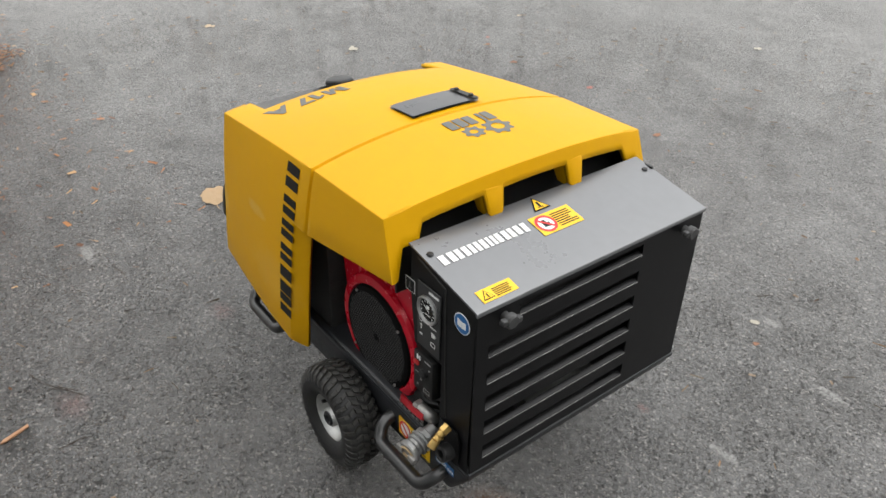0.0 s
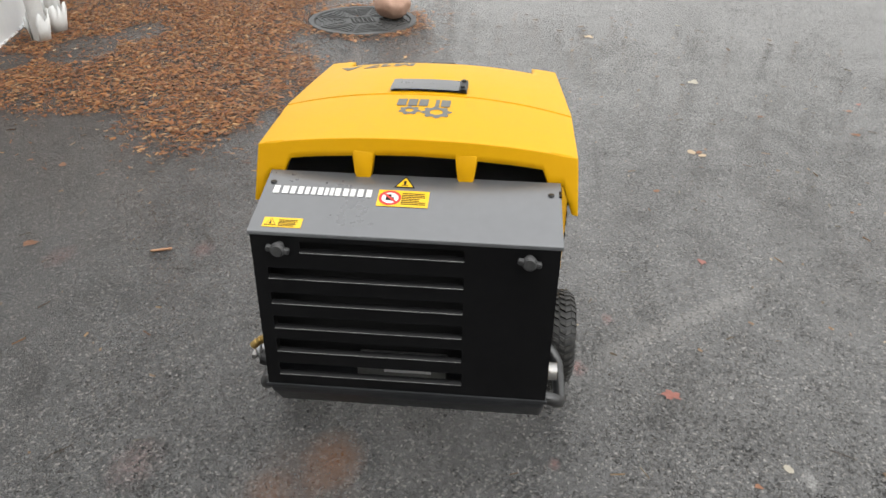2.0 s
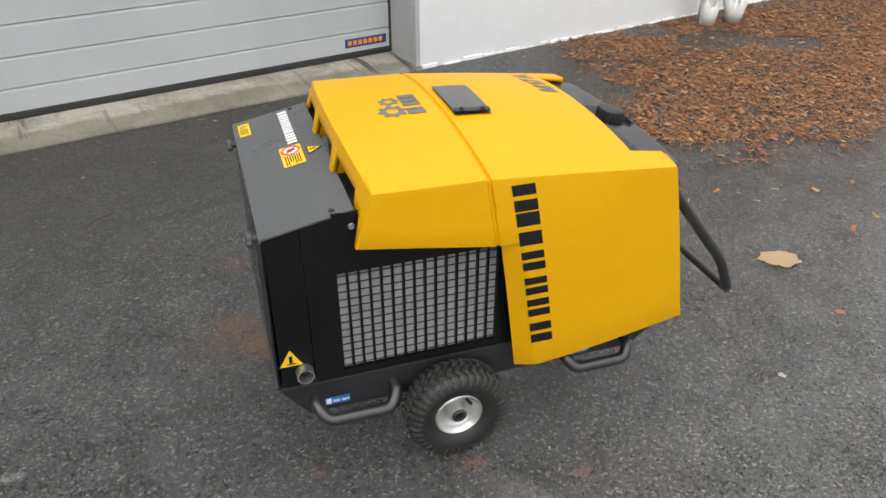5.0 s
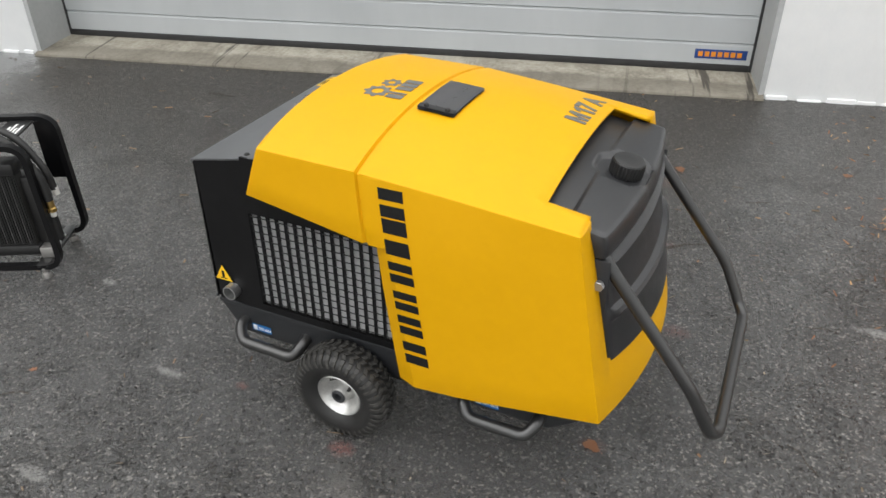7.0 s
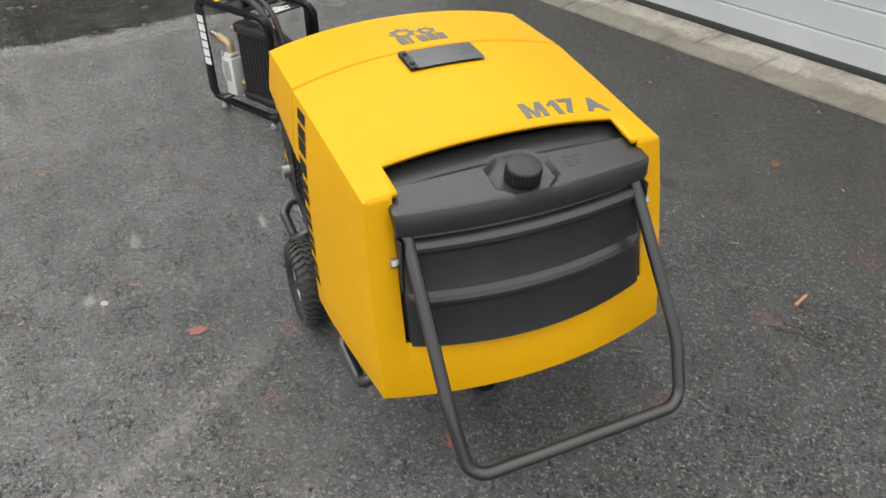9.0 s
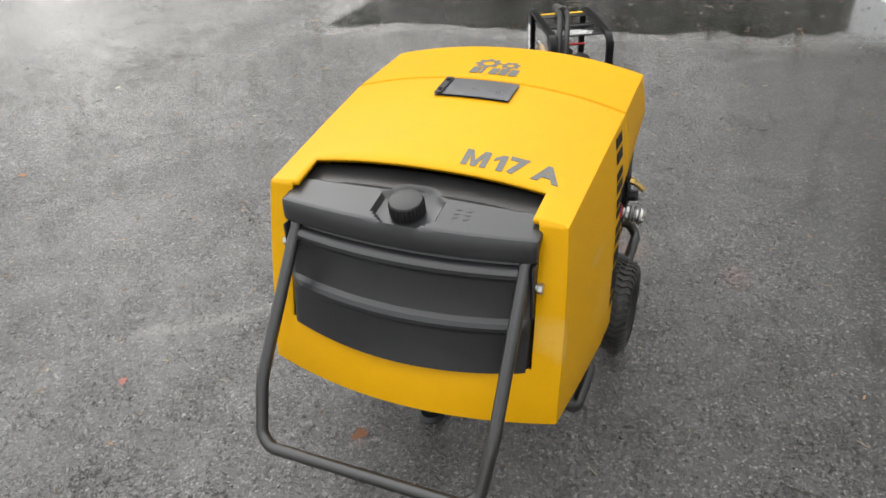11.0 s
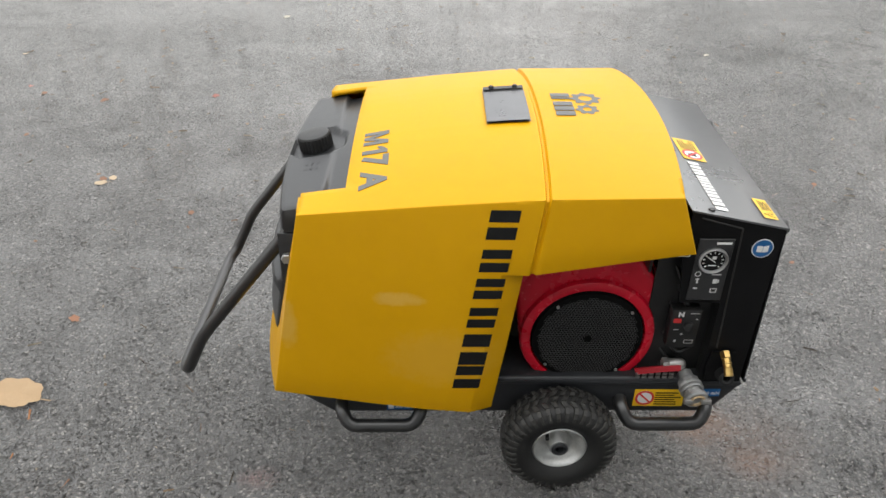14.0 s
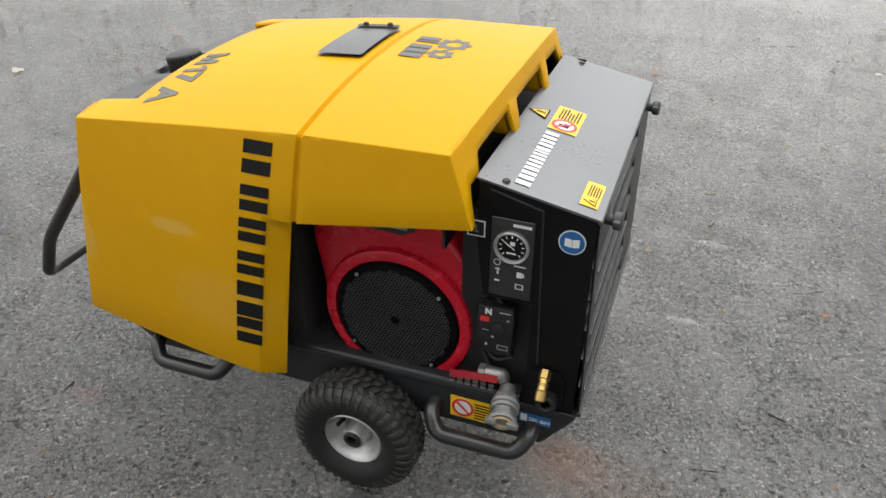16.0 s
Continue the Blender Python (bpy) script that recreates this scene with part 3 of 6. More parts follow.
def build_garage_door():
    door = structure(new("door_1"), "closed light grey ribbed sectional garage door", "garage door")
    door.matrix_world = WALL
    y = DEPTH + 0.005
    x0, x1 = DOOR_L + 0.045, DOOR_R - 0.045
    z, k = 0.075, 0
    pitch = 0.168
    while z < 2.45:
        h = pitch if k else 0.135
        bm = bmesh.new()
        prof = [(y, z + 0.0), (y, z + h - 0.022), (y + 0.006, z + h - 0.016), (y + 0.009, z + h - 0.010), (y + 0.002, z + h - 0.004), (y - 0.004, z + h), (y + 0.03, z + h), (y + 0.03, z)]
        a = [bm.verts.new((x0, p, q)) for p, q in prof]
        b = [bm.verts.new((x1, p, q)) for p, q in prof]
        for i in range(len(prof)):
            j = (i + 1) % len(prof)
            bm.faces.new((a[i], a[j], b[j], b[i]))
        bm.faces.new(a[::-1])
        bm.faces.new(b)
        part("panel", bm, door_paint, door, "", 20)
        z += h
        k += 1
    part("bottom_seal", box(x0, x1, y - 0.008, y + 0.03, 0.032, 0.075, 0.006), seal_black, door, "black rubber bottom seal")
    part("side_seal", box(x1, x1 + 0.018, y - 0.006, y + 0.03, 0.034, 2.45), seal_black, door, "black rubber side seal")
    part("side_seal", box(x0 - 0.018, x0, y - 0.006, y + 0.03, 0.034, 2.45), seal_black, door, "black rubber side seal")
    # maker's plate: plain blue field with orange blocks
    px0, px1, pz0, pz1 = 1.10, 1.405, 0.106, 0.163
    plate = part("maker_plate", box(px0, px1, y - 0.003, y, pz0, pz1, 0.001), plate_blue, door, "small blue plate with orange blocks")
    w = (px1 - px0 - 0.04) / 7
    for i in range(7):
        bx = px0 + 0.02 + i * w
        part("orange_block", box(bx, bx + w * 0.72, y - 0.0045, y - 0.002, pz0 + 0.013, pz1 - 0.013), label_orange, plate)


def build_downpipes():
    rnd = random.Random(8)
    for x, y in ((3.27, 3.11), (3.52, 3.12)):
        d = thing("downpipe", "white plastic downpipe with a cracked lower sleeve", "downpipe", pose(x, y, 0), "downpipes by the wall")
        part("pipe", lathe([(0, 0), (0.052, 0), (0.055, 0.006), (0.055, 2.6), (0, 2.6)], 28), pvc, d)
        bm = bmesh.new()
        n = 26
        rows = []
        for j, z in enumerate((0.0, 0.08, 0.17)):
            rows.append([bm.verts.new(((0.064 + 0.010 * j + 0.012 * rnd.random() * j) * math.cos(a), (0.064 + 0.010 * j) * math.sin(a), max(0.002, z + (rnd.uniform(-0.05, 0.05) if j == 2 else 0)))) for a in [i * 5.2 / n for i in range(n + 1)]])
        for a, b in zip(rows, rows[1:]):
            for i in range(n):
                bm.faces.new((a[i], a[i + 1], b[i + 1], b[i]))
        sl = part("sleeve", bm, pvc, d, "torn white plastic sleeve")
        sl.rotation_euler = (0, 0, rnd.uniform(1, 4))
        md = sl.modifiers.new("thick", "SOLIDIFY")
        md.thickness = 0.003


build_building()
build_sill()
build_garage_door()
build_downpipes()


# ---- manhole, stone ----
def build_manhole():
    mh = thing("manhole_cover", "round cast iron manhole cover with a raised pattern in the asphalt", "manhole cover", pose(4.10, 0.92, 0, 0, 0, 20))
    R = 0.43
    part("frame_ring", lathe([(R - 0.05, 0.002), (R - 0.045, 0.012), (R - 0.006, 0.012), (R, 0.002)], 64), cast_iron, mh)
    cover = part("cover", lathe([(0, 0.006), (R - 0.062, 0.006), (R - 0.056, 0.002)], 64), cast_iron, mh)
    ribs = bmesh.new()
    for k in range(8):
        a0 = k * math.pi / 4
        for i in range(5):
            r = 0.14 + i * 0.045
            for s in (-1, 1):
                c, q = a0 + s * 0.02, a0 + s * (0.30 + 0.02 * i)
                ribs = joined(ribs, bar([(r * math.cos(c), r * math.sin(c), 0.008), ((r + 0.05) * math.cos(q), (r + 0.05) * math.sin(q), 0.008)], 0.014, 0.007, (0, 0, 1)))
    for i in range(-2, 3):
        ribs = joined(ribs, bar([(-0.09, i * 0.035, 0.008), (0.09, i * 0.035, 0.008)], 0.010, 0.007, (0, 0, 1)), bar([(i * 0.035, -0.09, 0.0085), (i * 0.035, 0.09, 0.0085)], 0.010, 0.007, (0, 0, 1)))
    part("raised_pattern", ribs, cast_iron, cover)


def build_stone():
    bm = bmesh.new()
    bmesh.ops.create_icosphere(bm, subdivisions=4, radius=1)
    for v in bm.verts:
        p = v.co.copy()
        f = 1 + 0.16 * noise.noise(p * 1.3) + 0.05 * noise.noise(p * 4) + 0.015 * noise.noise(p * 11)
        v.co = Vector((p.x * 0.15 * f, p.y * 0.135 * f, p.z * 0.105 * f))
    lo = min(v.co.z for v in bm.verts)
    for v in bm.verts:
        v.co.z = max(v.co.z - lo - 0.012, 0)
    ob = finish("stone", bm, granite, 60)
    ob.matrix_world = pose(4.20, 0.69, 0.012, 0, 0, 35)
    tagged(ob, "rounded reddish granite stone lying on the manhole cover", "stone")


build_manhole()
build_stone()


# ---- the big compressor ----
def interp(x, table):
    return float(np.interp(x, [a for a, _ in table], [b for _, b in table]))


def hood_ze(x):
    return interp(x, [(-0.2, 0.840), (0.08, 0.834), (0.3, 0.815), (0.615, 0.782)])


def hood_zc(x):
    return interp(x, [(-0.225, 0.880), (-0.12, 0.884), (0.0, 0.886), (0.083, 0.885), (0.15, 0.881), (0.2, 0.877), (0.27, 0.871), (0.33, 0.864), (0.42, 0.849), (0.53, 0.827), (0.615, 0.805)])


def hood_ye(x):
    return interp(x, [(-0.2, 0.393), (0.1, 0.395), (0.615, 0.379)])


def hood_lean(x):
    return interp(x, [(-0.2, -0.35), (-0.1, -0.12), (0.08, 0.13), (0.615, 0.19)])


def hood_bulge(x):
    return interp(x, [(-0.2, 0.018), (0.1, 0.031), (0.25, 0.034), (0.4, 0.028), (0.615, 0.014)])


def hood_bow(x, c):
    """How far the top's cross lines bow towards the box in plan."""
    return -interp(x, [(-0.2, 0.025), (0.03, 0.010), (0.11, 0.010), (0.2, 0.0)]) * (1 - c * c)


def hood_top(x, y):
    q = min(1.0, abs(y) / hood_ye(x))
    return hood_zc(x) - (hood_zc(x) - hood_ze(x)) * q ** 2.2


def hood_side(xt, z):
    """x and y of the hood's side on the line that starts at xt on the upper edge."""
    q = (hood_ze(xt) - z) / (hood_ze(xt) - 0.25)
    return xt + hood_lean(xt) * (hood_ze(xt) - z), hood_ye(xt) + hood_bulge(xt) * (1 - (1 - q) ** 3)


def side_y(x, z):
    xt = x
    for _ in range(6):
        xt = x - hood_lean(xt) * (hood_ze(xt) - z)
    return hood_side(xt, z)[1]


UP = (0, 0.05, 0.3, 0.65, 1)
DOWN = (0, 0.3, 0.61, 0.8, 1)
COLS = [1, 0.985, 0.965, 0.914, 0.83, 0.79, 0.7, 0.6, 0.5, 0.386, 0.368, 0.268, 0.250, 0.13, 0]
COLS = COLS + [-c for c in COLS[-2::-1]]
LIP = {1: 0.708, 0.985: 0.708, 0.965: 0.712, 0.914: 0.776, 0.83: 0.778, 0.79: 0.816, 0.7: 0.822, 0.6: 0.827, 0.5: 0.831, 0.386: 0.835, 0.368: 0.790, 0.268: 0.790, 0.250: 0.839, 0.13: 0.841, 0: 0.842}


def build_hood(parent):
    bm = bmesh.new()
    stations = [-0.2, -0.19, -0.14, -0.08, -0.02, 0.04, 0.066, 0.0765, 0.0805, 0.0860, 0.090, 0.104, 0.15, 0.2, 0.26, 0.32, 0.38, 0.44, 0.48, 0.516, 0.57, 0.603, 0.615]
    groove = {0.0805: 0.007, 0.0860: 0.007}
    V = lambda p: bm.verts.new(p)
    quad = lambda a, b, c, d: bm.faces.new((a, b, c, d))
    zl = lambda xt: interp(xt, [(-0.2, 0.708), (0.083, 0.656)])
    zb = lambda xt: interp(xt, [(0.083, 0.246), (0.615, 0.289)])
    top, sides = [], {1: [], -1: []}
    for xt in stations:
        g = groove.get(xt, 0.0)
        top.append([V((xt + hood_bow(xt, c), c * (hood_ye(xt) - g), hood_top(xt, c * hood_ye(xt)) - g)) for c in COLS])
        for s in (1, -1):
            col = []
            for f in UP:
                z = hood_ze(xt) + (zl(xt) - hood_ze(xt)) * f
                x, y = hood_side(xt, z)
                col.append(V((x, s * (y - g), z - (g if f == 0 else 0))))
            if xt > 0.1:
                for f in DOWN:
                    z = zl(xt) + (zb(xt) - zl(xt)) * f
                    x, y = hood_side(xt, z)
                    cham = 0.024 if xt < 0.12 else 0.0
                    col.append(V((x - (0.006 if cham else 0), s * (y - cham), z)))
            sides[s].append(col)
    for i in range(len(stations) - 1):
        for j in range(len(COLS) - 1):
            if stations[i] >= 0.515 and abs(COLS[j] + COLS[j + 1]) / 2 < 0.80:
                continue
            quad(top[i][j], top[i + 1][j], top[i + 1][j + 1], top[i][j + 1])
        for s in (1, -1):
            a, b = sides[s][i], sides[s][i + 1]
            for j in range(min(len(a), len(b)) - 1):
                if j == len(UP) - 1:
                    continue
                quad(a[j], a[j + 1], b[j + 1], b[j])
    # front lip with its two teeth and the side flaps
    xt = stations[0]
    rows = []
    for f in UP:
        row = []
        for c in COLS:
            zt = hood_top(xt, c * hood_ye(xt))
            z = zt + (LIP[abs(c)] - zt) * f
            x, y = hood_side(xt, z if abs(c) == 1 else max(z, 0.70))
            row.append(V((xt + hood_bow(xt, c) - (0.26 + 0.09 * c * c) * (zt - z), c * (y if abs(c) > 0.9 else hood_ye(xt)), z)))
        rows.append(row)
    for a, b in zip(rows, rows[1:]):
        for j in range(len(COLS) - 1):
            quad(a[j], a[j + 1], b[j + 1], b[j])
    # rear face round the tank opening
    xt = 0.615
    zs = [hood_ze(xt) + (zl(xt) - hood_ze(xt)) * f for f in UP] + [zl(xt) + (zb(xt) - zl(xt)) * f for f in DOWN[1:]]
    rows = []
    for z in zs:
        x, y = hood_side(xt, z)
        q = (hood_ze(xt) - z) / 0.49
        rows.append([V((x + (0.014 + 0.052 * q) * (1 - c * c), c * y, z + (hood_top(xt, c * hood_ye(xt)) - hood_ze(xt) if z == zs[0] else 0))) for c in COLS])
    for a, b, z0, z1 in zip(rows, rows[1:], zs, zs[1:]):
        for j in range(len(COLS) - 1):
            if (z0 + z1) / 2 > 0.433 and abs(COLS[j] + COLS[j + 1]) / 2 < 0.83:
                continue
            quad(a[j], a[j + 1], b[j + 1], b[j])
    bmesh.ops.remove_doubles(bm, verts=bm.verts, dist=0.0006)
    bmesh.ops.recalc_face_normals(bm, faces=bm.faces)
    pick = [e for e in bm.edges if len(e.link_faces) == 2 and e.calc_face_angle(0) > radians(24) and all(abs(v.co.x - 0.083 - 0.15 * (0.82 - v.co.z)) > 0.028 for v in e.verts)]
    bmesh.ops.bevel(bm, geom=pick, offset=0.013, segments=3, profile=0.5, affect="EDGES", clamp_overlap=True)
    lo = [f for f in bm.faces if f.calc_area() < 1e-10]
    bmesh.ops.delete(bm, geom=lo, context="FACES")
    hood = part("hood", bm, yellow, parent, "bright yellow moulded plastic hood with arched top", 40)
    md = hood.modifiers.new("shell", "SOLIDIFY")
    md.thickness, md.offset = 0.012, -1
    md = hood.modifiers.new("normals", "WEIGHTED_NORMAL")
    md.keep_sharp, md.weight = True, 90
    # solid wedges behind the teeth
    for y in (-0.125, 0.125):
        wedge = prism([(-0.252, 0.776), (-0.20, 0.779), (-0.17, 0.845), (-0.232, 0.848)], 0.050, frame_at((0, 0.025, 0), (1, 0, 0), (0, 0, 1)), 0.005)
        for v in wedge.verts:
            v.co.y = y + v.co.y * (0.68 + 0.32 * min(1.0, max(0.0, (v.co.z - 0.776) / 0.05)))
        part("tooth", wedge, yellow, hood)
    # small hatch plate on the top
    def on_top(p):
        return Vector((p.x, p.y, hood_top(p.x, p.y) + 0.003 + p.z))
    part("cover_plate", lay(joined(plates([(0.096, -0.106, 0.199, 0.106)], 0.005, 0.02)), on_top), plate_grey, hood, "dark grey flat plate with two screws")
    part("hinge_strip", lay(plates([(0.097, -0.105, 0.198, -0.084)], 0.003, 0.02), lambda p: on_top(p) + Vector((0, 0, 0.006))), dark_plastic, hood)
    for x in (0.118, 0.178):
        part("screw", lathe([(0, 0.006), (0.005, 0.006), (0.007, 0.002), (0.007, 0)], 14, Matrix.Translation((x, -0.094, hood_top(x, -0.094) + 0.012))), dark_plastic, hood)
    # model lettering by the tank
    for ch, cy in (("M", 0.112), ("1", 0.168), ("7", 0.212), ("A", 0.287)):
        if ch == "M":
            w, h, st = 0.031, 0.0295, 0.0145
            outline = [(-w, -h), (-w + st, -h), (-w + st, h * 0.35), (-0.006, -h), (0.006, -h), (w - st, h * 0.35), (w - st, -h), (w, -h), (w, h), (w - st - 0.002, h), (0, -h * 0.25), (-w + st + 0.002, h), (-w, h)]
            letters = plates([outline], 0.0008, 0.5)
            letters.transform(frame_at((0.460, cy, 0), (0, 1, 0), (-1, 0, 0)))
        elif ch == "1":
            h = 0.0295
            letters = plates([[(0.001, -h), (0.0165, -h), (0.0165, h), (0.004, h), (-0.013, h * 0.50), (-0.013, h * 0.12), (0.001, h * 0.45)]], 0.0008, 0.5)
            letters.transform(frame_at((0.460, cy, 0), (0, 1, 0), (-1, 0, 0)))
        else:
            letters = words(ch, 0.080, frame_at((0.460, cy, 0), (0, 1, 0), (-1, 0, 0)), 0.0034, 1.0, 0.0005, 1.05)
        part("model_letter", lay(letters, lambda p: on_top(Vector((p.x, p.y, 0))) + Vector((0, 0, p.z - 0.002))), print_grey, hood, "grey model lettering reading M17 A")
    # emblem: two toothed rings over a row of bars
    def gear(cx, cy, r, n):
        out = []
        for i in range(n * 4):
            a = 2 * math.pi * i / (n * 4)
            k = r * (1.18 if i % 4 in (0, 1) else 0.92)
            out.append((cx + k * math.cos(a), cy + k * math.sin(a)))
        return out
    def gear_ring(cx, cy, r, ri, n):
        o = gear(cx, cy, r, n)
        bm = bmesh.new()
        a = [bm.verts.new((x, y, 0)) for x, y in o]
        b = [bm.verts.new((cx + ri * math.cos(2 * math.pi * i / len(o)), cy + ri * math.sin(2 * math.pi * i / len(o)), 0)) for i in range(len(o))]
        for i in range(len(o)):
            j = (i + 1) % len(o)
            bm.faces.new((a[i], a[j], b[j], b[i]))
        return bm
    em = [gear_ring(-0.056, -0.036, 0.034, 0.017, 8), gear_ring(-0.050, 0.034, 0.025, 0.011, 7)]
    em += [plates([(-0.018, -0.068 + i * 0.029, 0.030, -0.068 + i * 0.029 + (0.010 if i == 1 else 0.024))], 0.0005) for i in range(5)]
    for k, b in enumerate(em):
        part("emblem_ring" if k < 2 else "emblem_block", lay(b, lambda p: on_top(Vector((p.x, p.y, 0))) + Vector((0, 0, -0.0018 + p.z))), print_grey, hood, "grey toothed ring of the emblem" if k < 2 else "")
    # large black lettering blocks down both sides
    spans = [(0.0, 0.145), (0.155, 0.345), (0.385, 0.50), (0.55, 0.66), (0.695, 0.81), (0.86, 1.0)]
    for s in (1, -1):
        rects = []
        for k, (a, b) in enumerate(spans):
            if s > 0:
                a, b = 1 - b, 1 - a
            w = b - a
            rects += [(a, 0.0, a + w * 0.40, 1.0), (a + w * 0.58, 0.0, b, 1.0)]
        pl = plates([(a * 0.476, c * 0.0665, b * 0.476, d * 0.0665) for a, c, b, d in rects], 0.0005, 0.03)

        def down(p, s=s):
            z = 0.810 - p.x
            x = 0.139 + 0.152 * p.x + p.y * 0.95
            return Vector((x, s * (side_y(x, z) + 0.0012 + p.z), z - p.y * 0.02))
        part("side_lettering", lay(pl, down), print_black, hood, "large black block lettering running down the side")
    return hood


CAP = (0.622, 0.0)


def tank_top(x, y, recess=True):
    """Height of the tank's top: a low strip by the hood, a raised block behind it and the filler's recess."""
    c = y / 0.325
    strip = 0.776 - 0.20 * (x - 0.50) + 0.019 * (1 - c * c)
    block = 0.780 - 0.20 * (x - 0.572) + 0.005 * (1 - c * c)
    k = min(1.0, max(0.0, (x - 0.560) / 0.016))
    z = strip + (block - strip) * (k * k * (3 - 2 * k))
    if not recess:
        return z
    # eight-sided recess round the filler cap
    dx, dy = abs(x - CAP[0] + 0.004), abs(y - CAP[1])
    r = max(dx, dy * 0.92, (dx + dy * 0.92) * 0.7071)
    k = 1 - min(1.0, max(0.0, (r - 0.066) / 0.010))
    floor = 0.760 - 0.20 * (x - 0.622)
    return z + (min(z, floor) - z) * (k * k * (3 - 2 * k))


def build_tank(parent):
    bm = bmesh.new()
    # from the rear upper edge down: x and z against that edge, inset of the ends
    low = [(0.006, -0.003, 0.0), (0.010, -0.010, 0.0), (0.012, -0.050, 0.0), (0.009, -0.058, 0.002), (-0.006, -0.061, 0.012), (-0.010, -0.066, 0.014), (-0.006, -0.074, 0.014), (0.012, -0.080, 0.014), (0.019, -0.088, 0.014), (0.019, -0.098, 0.014), (0.010, -0.108, 0.014), (0.008, -0.116, 0.014), (0.026, -0.200, 0.014), (0.040, -0.206, 0.014), (0.046, -0.216, 0.014), (0.045, -0.226, 0.014), (0.036, -0.236, 0.014), (0.034, -0.244, 0.014), (0.052, -0.340, 0.014), (-0.02, -0.346, 0.014)]
    ys = [-0.325, -0.323, -0.318, -0.308] + [-0.295 + 0.295 * i / 32 for i in range(65)] + [0.308, 0.318, 0.323, 0.325]
    cols = []
    n = 44
    for y in ys:
        c = y / 0.325
        rear = 0.651 + 0.027 * (1 - c * c)
        edge = {0: 0.010, 1: 0.004, 2: 0.001}.get(min(ys.index(y), len(ys) - 1 - ys.index(y)), 0.0)
        col = []
        for i in range(n + 1):
            x = 0.49 + (rear - 0.49) * i / n
            col.append(bm.verts.new((x, y, tank_top(x, y) - edge)))
        zr = tank_top(rear, y)
        plain_z = tank_top(rear, y, False)
        for dx, dz, inset in low:
            q = -dz / 0.346
            # the body's ribs die out towards its ends
            fade = min(1.0, (1 - abs(c)) / 0.10)
            plain = -0.004 + 0.058 * q
            if dz < -0.07:
                dx = plain + (dx - plain) * fade
            col.append(bm.verts.new((rear + dx - edge + 0.030 * q * (1 - c * c), y * (1 - inset * 2), max(plain_z + dz, zr + dz) if dz > -0.004 else min(plain_z + dz, zr - 0.002) - 0.008 * q * (1 - c * c))))
        cols.append(col)
    for a, b in zip(cols, cols[1:]):
        for j in range(len(a) - 1):
            bm.faces.new((a[j], a[j + 1], b[j + 1], b[j]))
    bm.faces.new(cols[0])
    bm.faces.new(cols[-1][::-1])
    tank = part("fuel_tank", bm, tank_black, parent, "ribbed black plastic fuel tank", 32)
    cap = bmesh.new()
    ring_of = lambda r, z, grip: [cap.verts.new(((r + (grip if i % 4 in (0, 1) else 0)) * math.cos(math.pi * i / 60), (r + (grip if i % 4 in (0, 1) else 0)) * math.sin(math.pi * i / 60), z)) for i in range(120)]
    rings = [ring_of(*v) for v in ((0.038, 0.0, 0), (0.040, 0.002, 0.003), (0.040, 0.030, 0.003), (0.0412, 0.0355, 0), (0.039, 0.0395, 0), (0.034, 0.0408, 0), (0.012, 0.0412, 0))]
    for p, q in zip(rings, rings[1:]):
        for i in range(120):
            cap.faces.new((p[i], p[(i + 1) % 120], q[(i + 1) % 120], q[i]))
    cap.faces.new(rings[-1])
    cap.transform(Matrix.Translation((CAP[0], 0, 0.760)) @ pose(0, 0, 0, 0, 10, 0))
    part("filler_cap", cap, dark_plastic, tank, "round black ribbed filler cap")
    # moulded caution text stays as plain raised bars
    rects = []
    for r in range(3):
        for i in range(2):
            rects.append((0.0 + r * 0.014, 0.115 + i * 0.026, 0.006 + r * 0.014, 0.11 + i * 0.026 + 0.018))
    part("moulded_marks", lay(plates(rects, 0.001), lambda p: Vector((0.60 + p.x, p.y, tank_top(0.60 + p.x, p.y) + p.z))), tank_black, tank)
    return tank


def build_handle(parent):
    top = [(0.650, -0.295, 0.697), (0.672, -0.296, 0.667), (0.895, -0.300, 0.385), (0.955, -0.286, 0.262)]
    low = [(0.974, -0.252, 0.244)]
    pts = top + low
    path = fillet(pts + [(x, -y, z) for x, y, z in pts[::-1]], 0.035, 6)
    h = part("handle", tube(path, 0.0155, 18), tube_black, parent, "bent black steel tube pull handle")
    for s in (1, -1):
        part("pivot_bolt", joined(rod((0.655, s * 0.300, 0.640), (0.655, s * 0.330, 0.640), 0.009, 12), rod((0.656, s * 0.326, 0.640), (0.656, s * 0.338, 0.640), 0.013, 6)), steel, h, "zinc plated bolt")
        part("hinge_plate", box(0.60, 0.675, s * 0.318 - 0.003, s * 0.318 + 0.003, 0.56, 0.70, 0.003), chassis_black, h)


